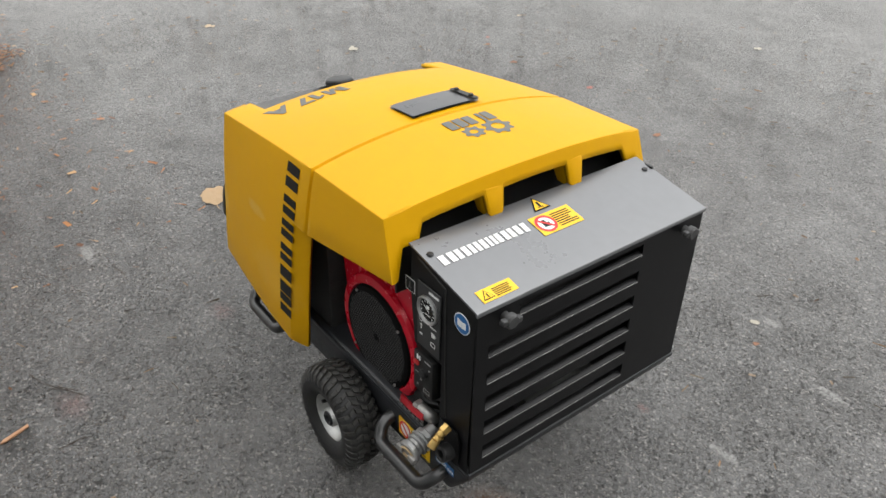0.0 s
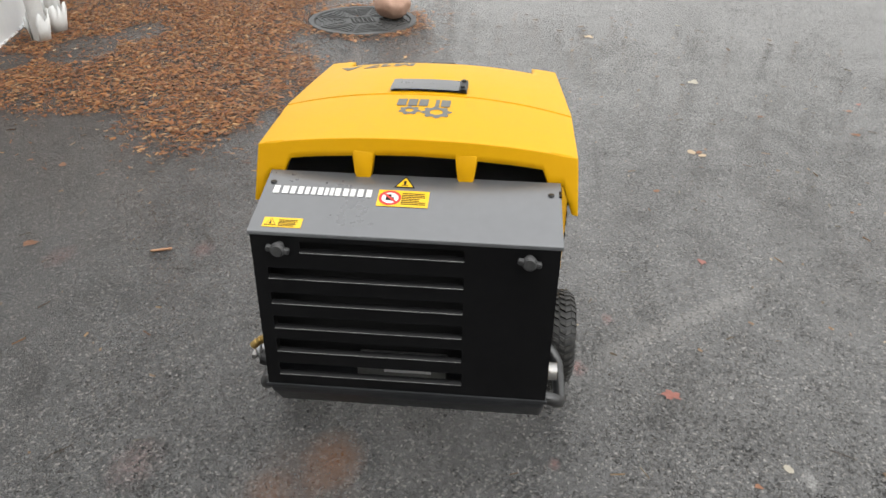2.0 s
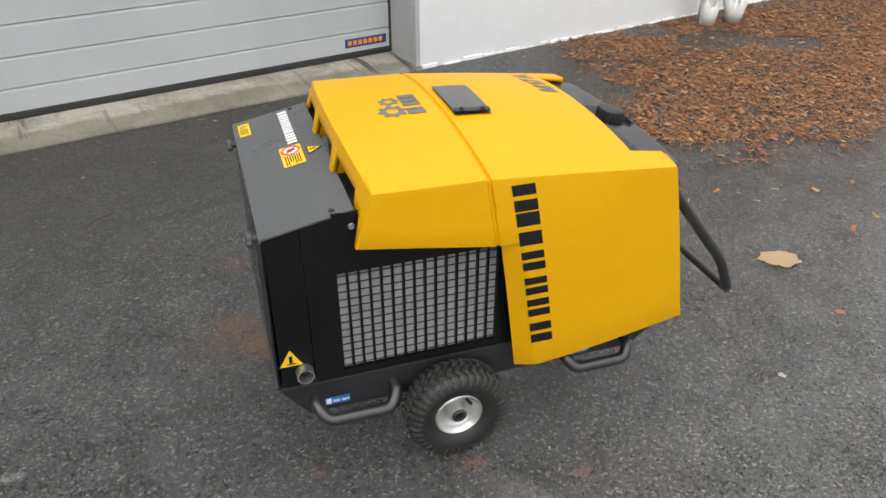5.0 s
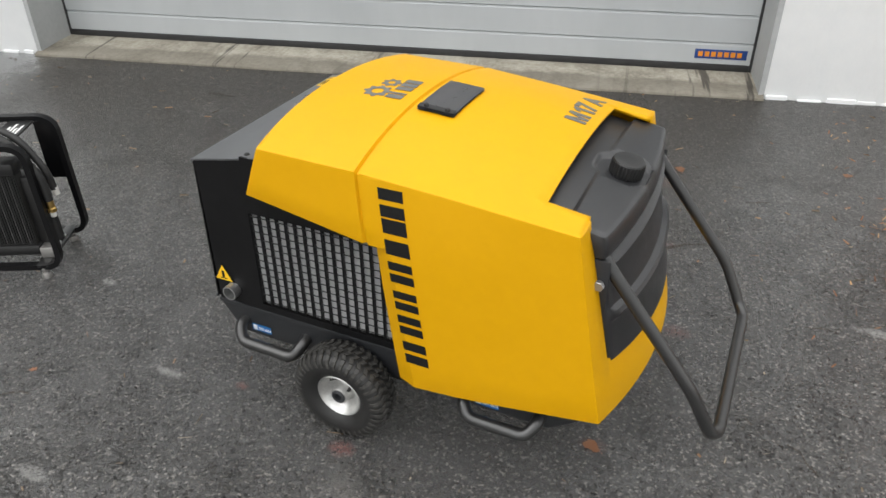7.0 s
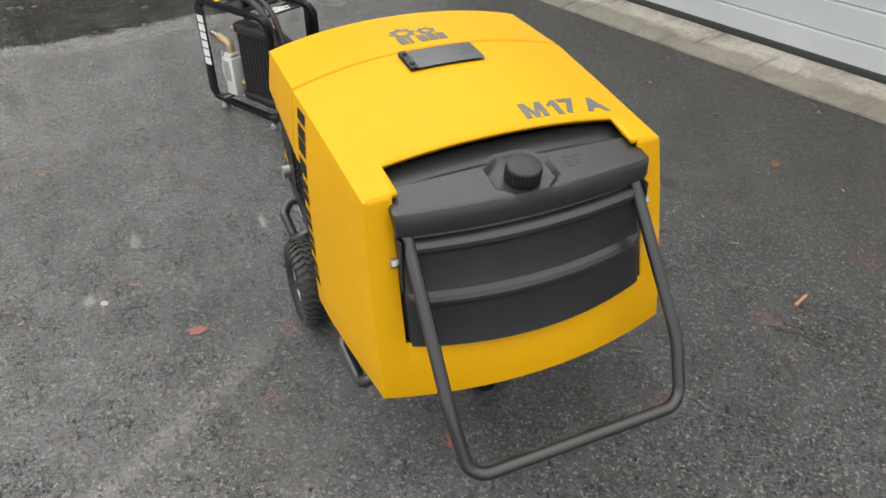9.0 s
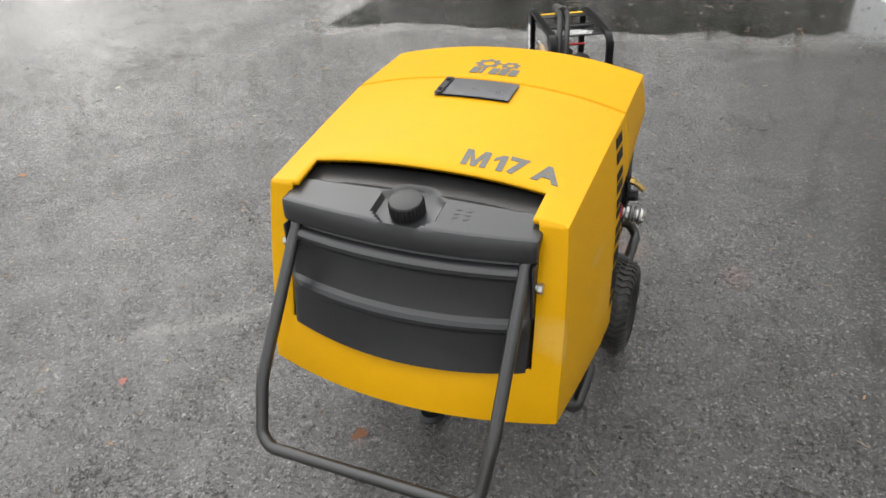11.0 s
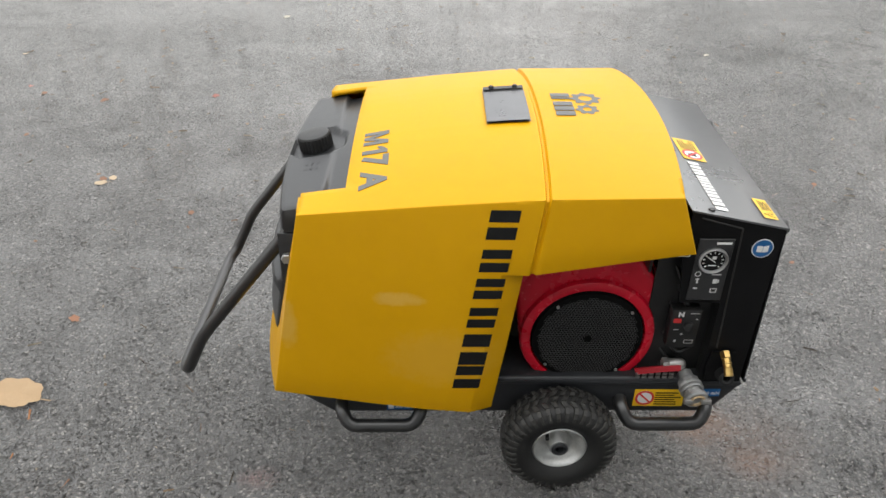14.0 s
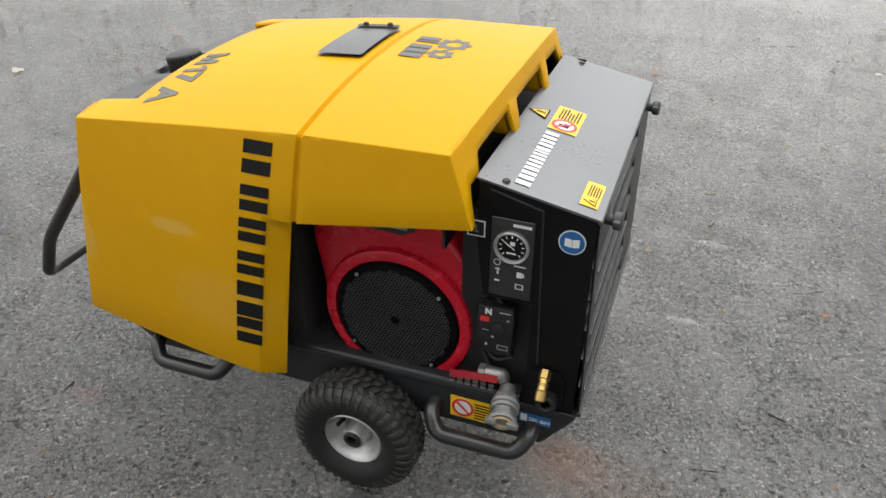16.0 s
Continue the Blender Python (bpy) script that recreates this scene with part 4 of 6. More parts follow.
def build_wheel(s):
    w = new("wheel")
    r, half = 0.066, 0.052
    prof = [(r, -0.032), (r + 0.006, -0.038), (0.086, -half + 0.003), (0.102, -half), (0.118, -half + 0.001), (0.130, -0.046), (0.138, -0.036), (0.1416, -0.016), (0.142, 0.0)]
    prof += [(q, -z) for q, z in prof[-2::-1]]
    face = pose(0, 0, 0, -90 * s, 0, 0)

    def stand(bm):
        """The tyre sits a little flat where it meets the ground."""
        return lay(bm, lambda p: Vector((p.x, p.y, max(p.z, -0.145))))

    lower = lathe(prof, 72, face)
    part("tyre", stand(lower), rubber, w, "black rubber tyre", 50)
    lugs = bmesh.new()
    n = 38
    vs, fs = [], []

    def lug(a, z0, z1, r0, r1, wid, skew):
        base = len(vs)
        for rr, k in ((r0 - 0.006, 1.0), (r0 + 0.0058, 0.76)):
            for (u, z) in ((-wid * k, z0), (wid * k, z0), (wid * k + skew, z1), (-wid * k + skew, z1)):
                q = rr if z == z0 else rr + (r1 - r0)
                vs.append((q * math.cos(a + u), q * math.sin(a + u), z))
        for f in ((4, 5, 6, 7), (0, 1, 5, 4), (1, 2, 6, 5), (2, 3, 7, 6), (3, 0, 4, 7)):
            fs.append(tuple(base + i for i in f))

    for i in range(n):
        a = 2 * math.pi * i / n
        for sg in (1, -1):
            lug(a + (0.04 if sg > 0 else 0.11), sg * 0.002, sg * 0.0165, 0.1420, 0.1417, 0.052, sg * 0.05)
            lug(a + (0.11 if sg > 0 else 0.04), sg * 0.0185, sg * 0.0335, 0.1415, 0.1385, 0.050, -sg * 0.05)
            lug(a + (0.05 if sg > 0 else 0.12), sg * 0.0355, sg * 0.0475, 0.1378, 0.1290, 0.046, 0)
            lug(a + (0.05 if sg > 0 else 0.12), sg * 0.0475, sg * 0.0530, 0.1288, 0.1160, 0.040, 0)
    me = bpy.data.meshes.new("tread")
    me.from_pydata(vs, [], fs)
    lugs.from_mesh(me)
    bpy.data.meshes.remove(me)
    lugs.transform(face)
    tagged(part("tread", stand(lugs), rubber_worn, w, "worn dusty tread blocks", 20), kind="stuff")
    rim = part("rim", lathe([(0.067, 0.026), (0.070, 0.034), (0.066, 0.037), (0.060, 0.033), (0.056, 0.020), (0.046, 0.010), (0.034, 0.008), (0.0285, 0.014), (0.0265, 0.034), (0.025, 0.037), (0.0185, 0.037), (0.0175, 0.012), (0, 0.012)], 48, face), rim_zinc, w, "zinc plated dished steel rim", 40)
    part("axle_end", lathe([(0, 0.026), (0.0105, 0.026), (0.0115, 0.041), (0.0165, 0.043), (0.0205, 0.040), (0.0205, 0.012)], 28, face), chassis_black, w, "black axle end with an open bore")
    part("valve_stem", rod((0.030, s * 0.010, 0.028), (0.034, s * 0.036, 0.033), 0.005, 10), dark_plastic, w)
    m = frame_at((0, s * 0.0135, 0), (-s * math.cos(0.5), 0, math.sin(0.5)), (s * math.sin(0.5), 0, math.cos(0.5)))
    part("pressure_mark", words("2.5 bar", 0.015, m @ Matrix.Translation((0, 0.047, 0.0025)), 0.0003), print_black, w)
    w.matrix_world = pose(0, s * 0.408, 0.145)
    return w


def sticker(parent, name, m, w, h, bars, label, base=None, rows=4):
    """A thin label, w by h in the x, y plane of m, its unreadable lines as bars (x0, y0, x1, y1 in parts of one)."""
    st = part(name, lay(plates([(-w / 2, -h / 2, w / 2, h / 2)], 0.0006), lambda p: m @ p), base or label_yellow, parent, label)
    if bars:
        part("print_lines", lay(plates([((a - 0.5) * w, (b - 0.5) * h, (c - 0.5) * w, (d - 0.5) * h) for a, b, c, d in bars], 0.0005), lambda p: m @ (p + Vector((0, 0, 0.0007)))), print_black, st)
    return st


def lines(x0, x1, y0, y1, n, seed=1):
    rnd = random.Random(seed)
    d = (y1 - y0) / n
    return [(x0, y0 + i * d, x0 + (x1 - x0) * rnd.uniform(0.7, 1.0), y0 + i * d + d * 0.45) for i in range(n)]


def triangle_mark(parent, m, size, inside=False):
    t = [(-size / 2, -size * 0.29), (size / 2, -size * 0.29), (0, size * 0.577)]
    k = part("warning_triangle", lay(plates([t], 0.0006), lambda p: m @ p), print_black, parent, "black edged yellow warning triangle")
    up = parent if inside else k
    part("triangle_field", lay(plates([[(x * 0.80, y * 0.80) for x, y in t]], 0.0005), lambda p: m @ (p + Vector((0, 0, 0.0007)))), label_yellow, up)
    part("triangle_sign", lay(plates([(-size * 0.06, -size * 0.1, size * 0.06, size * 0.2), (-size * 0.16, -size * 0.16, size * 0.16, -size * 0.12)], 0.0005), lambda p: m @ (p + Vector((0, 0, 0.0013)))), print_black, up)
    return k


def ban_mark(parent, m, r, figure=True):
    part("ban_disc", lay(plates([circle(r)], 0.0005), lambda p: m @ (p + Vector((0, 0, 0.0007)))), print_white, parent)
    part("ban_ring", lay(ring(r * 0.76, r, 32, 0.0005), lambda p: m @ (p + Vector((0, 0, 0.0013)))), label_red, parent, "red prohibition ring")
    if figure:
        part("ban_sign", lay(plates([(-r * 0.35, -r * 0.35, r * 0.1, r * 0.45), (r * 0.12, -r * 0.4, r * 0.35, r * 0.1)], 0.0005), lambda p: m @ (p + Vector((0, 0, 0.0013)))), print_black, parent)
    part("ban_bar", lay(bar([(-r * 0.6, r * 0.6, 0), (r * 0.6, -r * 0.6, 0)], r * 0.2, 0.0006, (0, 0, 1)), lambda p: m @ (p + Vector((0, 0, 0.0020)))), label_red, parent)


def top_z(x):
    return 0.745 + 0.20 * (x + 0.457)


def on_cover(x, y):
    """A pose on the sloping cover: x runs to -y, y runs up the slope."""
    return frame_at((x, y, top_z(x) + 0.0012), (0, -1, 0), (0.9806, 0, 0.1961))


def build_box(parent):
    F = -0.457
    # sloping top cover
    prof = [(F - 0.003, 0.735), (F - 0.003, 0.7425), (F - 0.0005, 0.7452), (-0.236, top_z(-0.236)), (-0.236, top_z(-0.236) - 0.004), (F + 0.003, 0.741), (F + 0.001, 0.735)]
    cover = part("top_cover", prism(prof, 0.708, frame_at((0, 0.354, 0), (1, 0, 0), (0, 0, 1)), 0), cover_sheen, parent, "satin black sheet metal top cover with sky sheen in its colour", 50)
    for x, y in ((-0.285, 0.336), (-0.285, -0.330)):
        part("screw", lathe([(0, 0.003), (0.006, 0.003), (0.008, 0)], 14, Matrix.Translation((x, y, top_z(x) + 0.001))), dark_plastic, cover)
    # product lettering stays as plain white blocks
    rects = []
    spans = [(0, 0.155), (0.175, 0.305), (0.325, 0.435), (0.455, 0.505), (0.525, 0.615), (0.63, 0.765), (0.785, 0.835), (0.86, 1.0)]
    for a, b in spans:
        w = b - a
        if w < 0.06:
            rects.append((a, 0, b, 1))
        else:
            rects += [(a, 0, a + w * 0.40, 1), (a + w * 0.60, 0, b, 1)]
    m = on_cover(-0.312, 0.2115)
    part("white_lettering", lay(plates([((a - 0.5) * 0.236, (b - 0.5) * 0.028, (c - 0.5) * 0.236, (d - 0.5) * 0.028) for a, b, c, d in rects], 0.0005), lambda p: m @ p), print_white, cover, "white block lettering on the cover")
    st = sticker(parent, "warning_label", on_cover(-0.325, 0.017), 0.121, 0.060, lines(0.47, 0.95, 0.14, 0.9, 7, 2), "yellow label with a round prohibition sign")
    ban_mark(st, on_cover(-0.325, 0.048), 0.0265)
    triangle_mark(parent, on_cover(-0.2695, 0.019), 0.050)
    st = sticker(parent, "caution_label", on_cover(-0.429, 0.2795), 0.089, 0.033, lines(0.4, 0.94, 0.12, 0.85, 5, 3), "small yellow caution label")
    triangle_mark(st, on_cover(-0.432, 0.306) @ Matrix.Translation((0, 0, 0.0008)), 0.028, True)
    # front panel with six slots
    slots = [(0.6915, 0.721, -0.137, 0.238), (0.618, 0.648, -0.137, 0.317), (0.547, 0.579, -0.137, 0.317), (0.475, 0.511, -0.137, 0.317), (0.404, 0.442, -0.138, 0.317), (0.332, 0.368, -0.140, 0.317)]
    bms = []
    z = 0.298
    for z0, z1, y0, y1 in slots[::-1]:
        bms.append(box(F, F + 0.004, -0.350, 0.350, z, z0))
        bms.append(box(F, F + 0.004, -0.350, y0, z0, z1))
        bms.append(box(F, F + 0.004, y1, 0.350, z0, z1))
        z = z1
    bms.append(box(F, F + 0.004, -0.350, 0.350, z, 0.742))
    fp = joined(*bms)
    bmesh.ops.remove_doubles(fp, verts=fp.verts, dist=1e-5)

    def inclined(p):
        return Vector((p.x - 0.008 * max(0.0, 0.745 - p.z) / 0.44, p.y, p.z))
    lay(fp, inclined)
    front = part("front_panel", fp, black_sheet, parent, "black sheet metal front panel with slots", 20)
    for z0, z1, y0, y1 in slots:
        part("louvre", lay(prism([(F - 0.0025, z0 - 0.001), (F + 0.001, z0 + 0.0025), (F + 0.012, z0 + 0.006), (F + 0.013, z0 + 0.004), (F + 0.003, z0 - 0.001)], y1 - y0, frame_at((0, y1, 0), (1, 0, 0), (0, 0, 1))), inclined), black_sheet, front, "", 30)
        part("slot_edge", lay(rod((F - 0.0008, y0, z0), (F - 0.0008, y1, z0), 0.0008, 6), inclined), steel_dull, front, "bare bright slot edge")
    for y in (0.282, -0.282):
        kn = part("knob", lathe([(0.010, 0), (0.010, 0.012), (0.016, 0.014), (0.017, 0.026), (0.013, 0.030), (0, 0.030)], 20, frame_at((F - 0.001, y, 0.710), (0, 1, 0), (0, 0, 1)) @ pose(0, 0, 0, 180, 0, 0)), knob_grey, parent, "weathered grey-black plastic wing knob")
        for a in (8, 188):
            part("knob_wing", box(0.004, 0.027, -0.0075, 0.0065, 0.013, 0.028, 0.004), knob_grey, kn).matrix_world = frame_at((F - 0.001, y, 0.710), (0, 1, 0), (0, 0, 1)) @ pose(0, 0, 0, 180, 0, a)
    # pillar and side wall towards the cooler
    part("corner_post", prism([(F + 0.0045, 0.288), (-0.368, 0.288), (-0.368, top_z(-0.368) - 0.005), (F + 0.0045, 0.741)], 0.003, frame_at((0, -0.347, 0), (1, 0, 0), (0, 0, 1))), black_sheet, parent)
    part("corner_post", prism([(F + 0.0045, 0.288), (-0.340, 0.288), (-0.352, 0.385), (-0.352, 0.538), (-0.255, 0.538), (-0.240, 0.66), (-0.240, top_z(-0.240) - 0.005), (F + 0.0045, 0.741)], 0.004, frame_at((0, 0.350, 0), (1, 0, 0), (0, 0, 1))), black_sheet, parent, "black side sheet with the controls")
    tri_n = frame_at((-0.425, -0.3515, 0.378), (1, 0, 0), (0, 0, 1))
    triangle_mark(parent, tri_n, 0.074)
    part("outlet_pipe", joined(lathe([(0.019, 0), (0.0225, 0), (0.0225, 0.032), (0.019, 0.032)], 24, frame_at((-0.394, -0.346, 0.336), (1, 0, 0), (0, 0, -1)) @ pose(0, 0, 0, 180, 0, 0), True)), steel, parent, "short grey metal outlet pipe")
    # battery behind the lowest slot, brackets in the dark
    part("battery", box(-0.42, -0.362, -0.10, 0.13, 0.292, 0.345, 0.004), battery_grey, parent, "grey starter battery behind the slots")
    part("battery_mark", box(-0.4215, -0.419, -0.06, 0.06, 0.322, 0.338), print_white, parent)
    for y in (0.21, 0.26):
        part("hose_clip", rod((-0.41, y - 0.02, 0.335), (-0.41, y + 0.02, 0.338), 0.008, 10), steel_dull, parent)
    part("inner_wall", box(-0.36, -0.352, -0.34, 0.345, 0.29, 0.752), dark_plastic, parent)
    part("inner_wall", box(-0.352, -0.20, 0.306, 0.312, 0.29, 0.70), dark_plastic, parent)
    part("lip_wall", box(-0.176, -0.170, -0.345, 0.345, 0.62, 0.822), dark_plastic, parent)


def build_cooler(parent):
    # louvred side door with the open cooler grille
    x0, x1, z0, z1 = -0.292, 0.135, 0.314, 0.618
    y = -0.352
    fr = [prism([(-0.366, 0.292), (x0, 0.292), (x0, top_z(x0) - 0.005), (-0.366, top_z(-0.366) - 0.005)], 0.006, frame_at((0, y + 0.003, 0), (1, 0, 0), (0, 0, 1))), box(x0, x1 + 0.06, y - 0.003, y + 0.003, 0.292, z0), box(x0, x1 + 0.06, y - 0.003, y + 0.003, z1, 0.783), box(x1, x1 + 0.06, y - 0.003, y + 0.003, z0, z1)]
    door = part("side_door", fr[0], black_sheet, parent, "black sheet side door round the grille", 20)
    for b in fr[1:]:
        part("door_rail", b, black_sheet, door, "", 20)
    part("lock_screw", lathe([(0, 0.004), (0.007, 0.004), (0.009, 0)], 16, frame_at((-0.245, y - 0.003, 0.745), (1, 0, 0), (0, 0, 1))), steel_dull, door)
    core = part("cooler_core", box(x0, x1, y + 0.014, y + 0.05, z0, z1), fin_metal, parent, "grey finned oil cooler behind a black grille")
    n = 15
    step = (x1 - x0) / n
    fins = bmesh.new()
    vs, fs = [], []
    for i in range(n):
        cx = x0 + (i + 0.5) * step
        for k in range(60):
            zz = z0 + 0.004 + k * (z1 - z0 - 0.008) / 60
            b = len(vs)
            w = step * 0.38
            vs += [(cx - w, y + 0.006, zz), (cx + w, y + 0.006, zz), (cx + w, y + 0.016, zz + 0.0028), (cx - w, y + 0.016, zz + 0.0028)]
            fs.append((b, b + 1, b + 2, b + 3))
    me = bpy.data.meshes.new("fins")
    me.from_pydata(vs, [], fs)
    fins.from_mesh(me)
    bpy.data.meshes.remove(me)
    tagged(part("fin_pack", fins, fin_metal, core, "", 20), kind="stuff")
    for i in range(n + 1):
        cx = x0 + i * step
        part("grille_bar", box(cx - 0.0029, cx + 0.0029, y - 0.0005, y + 0.012, z0, z1), black_sheet, door)
    for k in range(13):
        zz = z0 + (k + 0.5) * (z1 - z0) / 13
        part("grille_wire", rod((x0, y + 0.0015, zz), (x1, y + 0.0015, zz), 0.0016, 6), dark_plastic, door)


def build_engine(parent):
    out = [(0.135, 0.575), (0.10, 0.655), (-0.150, 0.655), (-0.172, 0.614), (-0.243, 0.533), (-0.232, 0.462), (-0.222, 0.365), (-0.205, 0.302), (-0.141, 0.256), (-0.06, 0.243), (0.026, 0.257), (0.078, 0.314), (0.107, 0.384), (0.120, 0.489)]
    pts = []
    for i, p in enumerate(out):
        a, b, c = Vector(out[i - 1]), Vector(p), Vector(out[(i + 1) % len(out)])
        for t in (0, 0.5, 1):
            q, r = b.lerp(a, 0.25), b.lerp(c, 0.25)
            pts.append(tuple(q.lerp(b, t).lerp(b.lerp(r, t), t)))
    shroud = prism(pts, 0.12, frame_at((0, 0.307, 0), (1, 0, 0), (0, 0, 1)))
    eng = part("engine_shroud", shroud, red_paint, parent, "glossy red engine fan shroud", 30)
    md = eng.modifiers.new("edge", "BEVEL")
    md.width, md.segments = 0.012, 3
    C = frame_at((-0.059, 0.309, 0.406), (-1, 0, 0), (0, 0, 1))
    part("shroud_ring", lathe([(0.168, 0), (0.164, 0.010), (0.151, 0.014), (0.142, 0.012), (0.139, -0.004)], 64, C), red_paint, eng, "", 40)
    # solid disc; the shade behind the mesh holes is its near-black colour
    scr = part("fan_screen", lathe([(0.139, 0.004), (0.135, 0.016), (0.124, 0.019), (0.110, 0.016), (0.05, 0.014), (0, 0.014)], 64, C), hole_shade, eng, "black perforated round air intake screen", 40)
    vs, fs = [], []
    p = 0.0078
    for i in range(-20, 21):
        for j in range(-20, 21):
            x, y = (i + 0.5 * (j % 2)) * p, j * p * 0.866
            r = math.hypot(x, y)
            if r > 0.122 or r < 0.012:
                continue
            b = len(vs)
            for k in range(6):
                a = math.pi / 3 * k
                for rr, zz in ((0.0042, 0.0198), (0.0029, 0.0205)):
                    vs.append((x + rr * math.cos(a), y + rr * math.sin(a), zz))
            for k in range(6):
                k2 = (k + 1) % 6
                fs.append((b + 2 * k, b + 2 * k2, b + 2 * k2 + 1, b + 2 * k + 1))
    me = bpy.data.meshes.new("mesh")
    me.from_pydata(vs, [], fs)
    hb = bmesh.new()
    hb.from_mesh(me)
    bpy.data.meshes.remove(me)
    hb.transform(C @ Matrix.Translation((0, 0, -0.0012)))
    tagged(part("screen_mesh", hb, mesh_grey, eng, "", 60), kind="stuff")
    for a in (40, 130, 220, 310):
        q = C @ Vector((0.128 * math.cos(radians(a)), 0.128 * math.sin(radians(a)), 0.018))
        part("screen_screw", rod(q, q + Vector((0, 0.004, 0)), 0.004, 10), steel_dull, eng)
    part("engine_badge", prism([(0.045, 0.66), (-0.115, 0.66), (-0.10, 0.622), (-0.075, 0.610), (0.0, 0.612), (0.03, 0.63)], 0.004, frame_at((0, 0.311, 0), (1, 0, 0), (0, 0, 1))), dark_plastic, eng, "black badge field on the shroud")
    part("badge_mark", box(-0.085, -0.02, 0.311, 0.3125, 0.622, 0.638, 0.0005), steel_dull, eng, "grey mark on the badge")
    # dark works behind
    part("engine_block", box(-0.24, 0.13, -0.05, 0.20, 0.29, 0.62, 0.03), engine_dark, parent, "dark engine block in the bay")
    part("bulkhead", box(-0.285, 0.62, -0.335, -0.06, 0.292, 0.74, 0.01), engine_dark, parent)
    part("bulkhead", box(0.155, 0.60, -0.06, 0.335, 0.292, 0.70, 0.01), engine_dark, parent)
    # engine switch box with key switch
    cb = part("switch_box", box(-0.318, -0.246, 0.318, 0.348, 0.398, 0.512, 0.005), dark_plastic, parent, "black engine switch box")
    S = frame_at((-0.282, 0.3485, 0.455), (-1, 0, 0), (0, 0, 1))
    part("red_switch", lay(plates([(-0.030, 0.022, -0.012, 0.033)], 0.003), lambda p: S @ p), label_red, cb, "red switch mark")
    part("key_switch", lathe([(0.012, 0), (0.012, 0.008), (0.006, 0.010), (0, 0.010)], 20, S @ Matrix.Translation((0.008, 0.012, 0))), dark_plastic, cb)
    for r in [(0.008, 0.047, 0.030, 0.0495), (-0.026, -0.001, -0.013, 0.001), (-0.007, -0.016, -0.001, -0.012), (-0.019, -0.038, -0.014, -0.032), (0.006, -0.033, 0.028, -0.0315), (0.0265, -0.042, 0.028, -0.0315), (0.006, -0.042, 0.0075, -0.0315), (0.006, -0.043, 0.028, -0.0415), (0.023, 0.030, 0.028, 0.033)]:
        part("switch_mark", lay(plates([r], 0.0006), lambda p: S @ Vector((p.x, p.y, p.z))), print_dim, cb)
    part("letter_mark", words("N", 0.018, S @ Matrix.Translation((-0.014, 0.045, 0.0006)), 0.0008), print_white, cb)
    # wiring and pipes in the bay
    rnd = random.Random(12)
    for i in range(7):
        a = Vector((-0.235 - 0.02 * rnd.random(), 0.30, 0.33 + 0.05 * i))
        b = Vector((-0.315, 0.30 + 0.03 * rnd.random(), 0.30 + 0.04 * i))
        mid = a.lerp(b, 0.5) + Vector((0, 0.03, -0.03))
        part("cable", tube(fillet([a, mid, b], 0.03, 5), 0.004 + 0.002 * rnd.random(), 8), dark_plastic, parent)
    part("red_lever", bar(fillet([(-0.188, 0.340, 0.312), (-0.22, 0.350, 0.326), (-0.258, 0.356, 0.337), (-0.295, 0.352, 0.336)], 0.02, 4), 0.015, 0.008, (0, 0.9, 0.4)), lever_red, parent, "dark red plastic lever grip")
    gv = bmesh.new()
    for i in range(6):
        for j in range(3):
            gv = joined(gv, box(-0.20 - i * 0.017, -0.189 - i * 0.017, 0.344, 0.347, 0.284 + j * 0.011, 0.291 + j * 0.011))
    part("perforated_strip", gv, steel_dull, parent, "", 20)


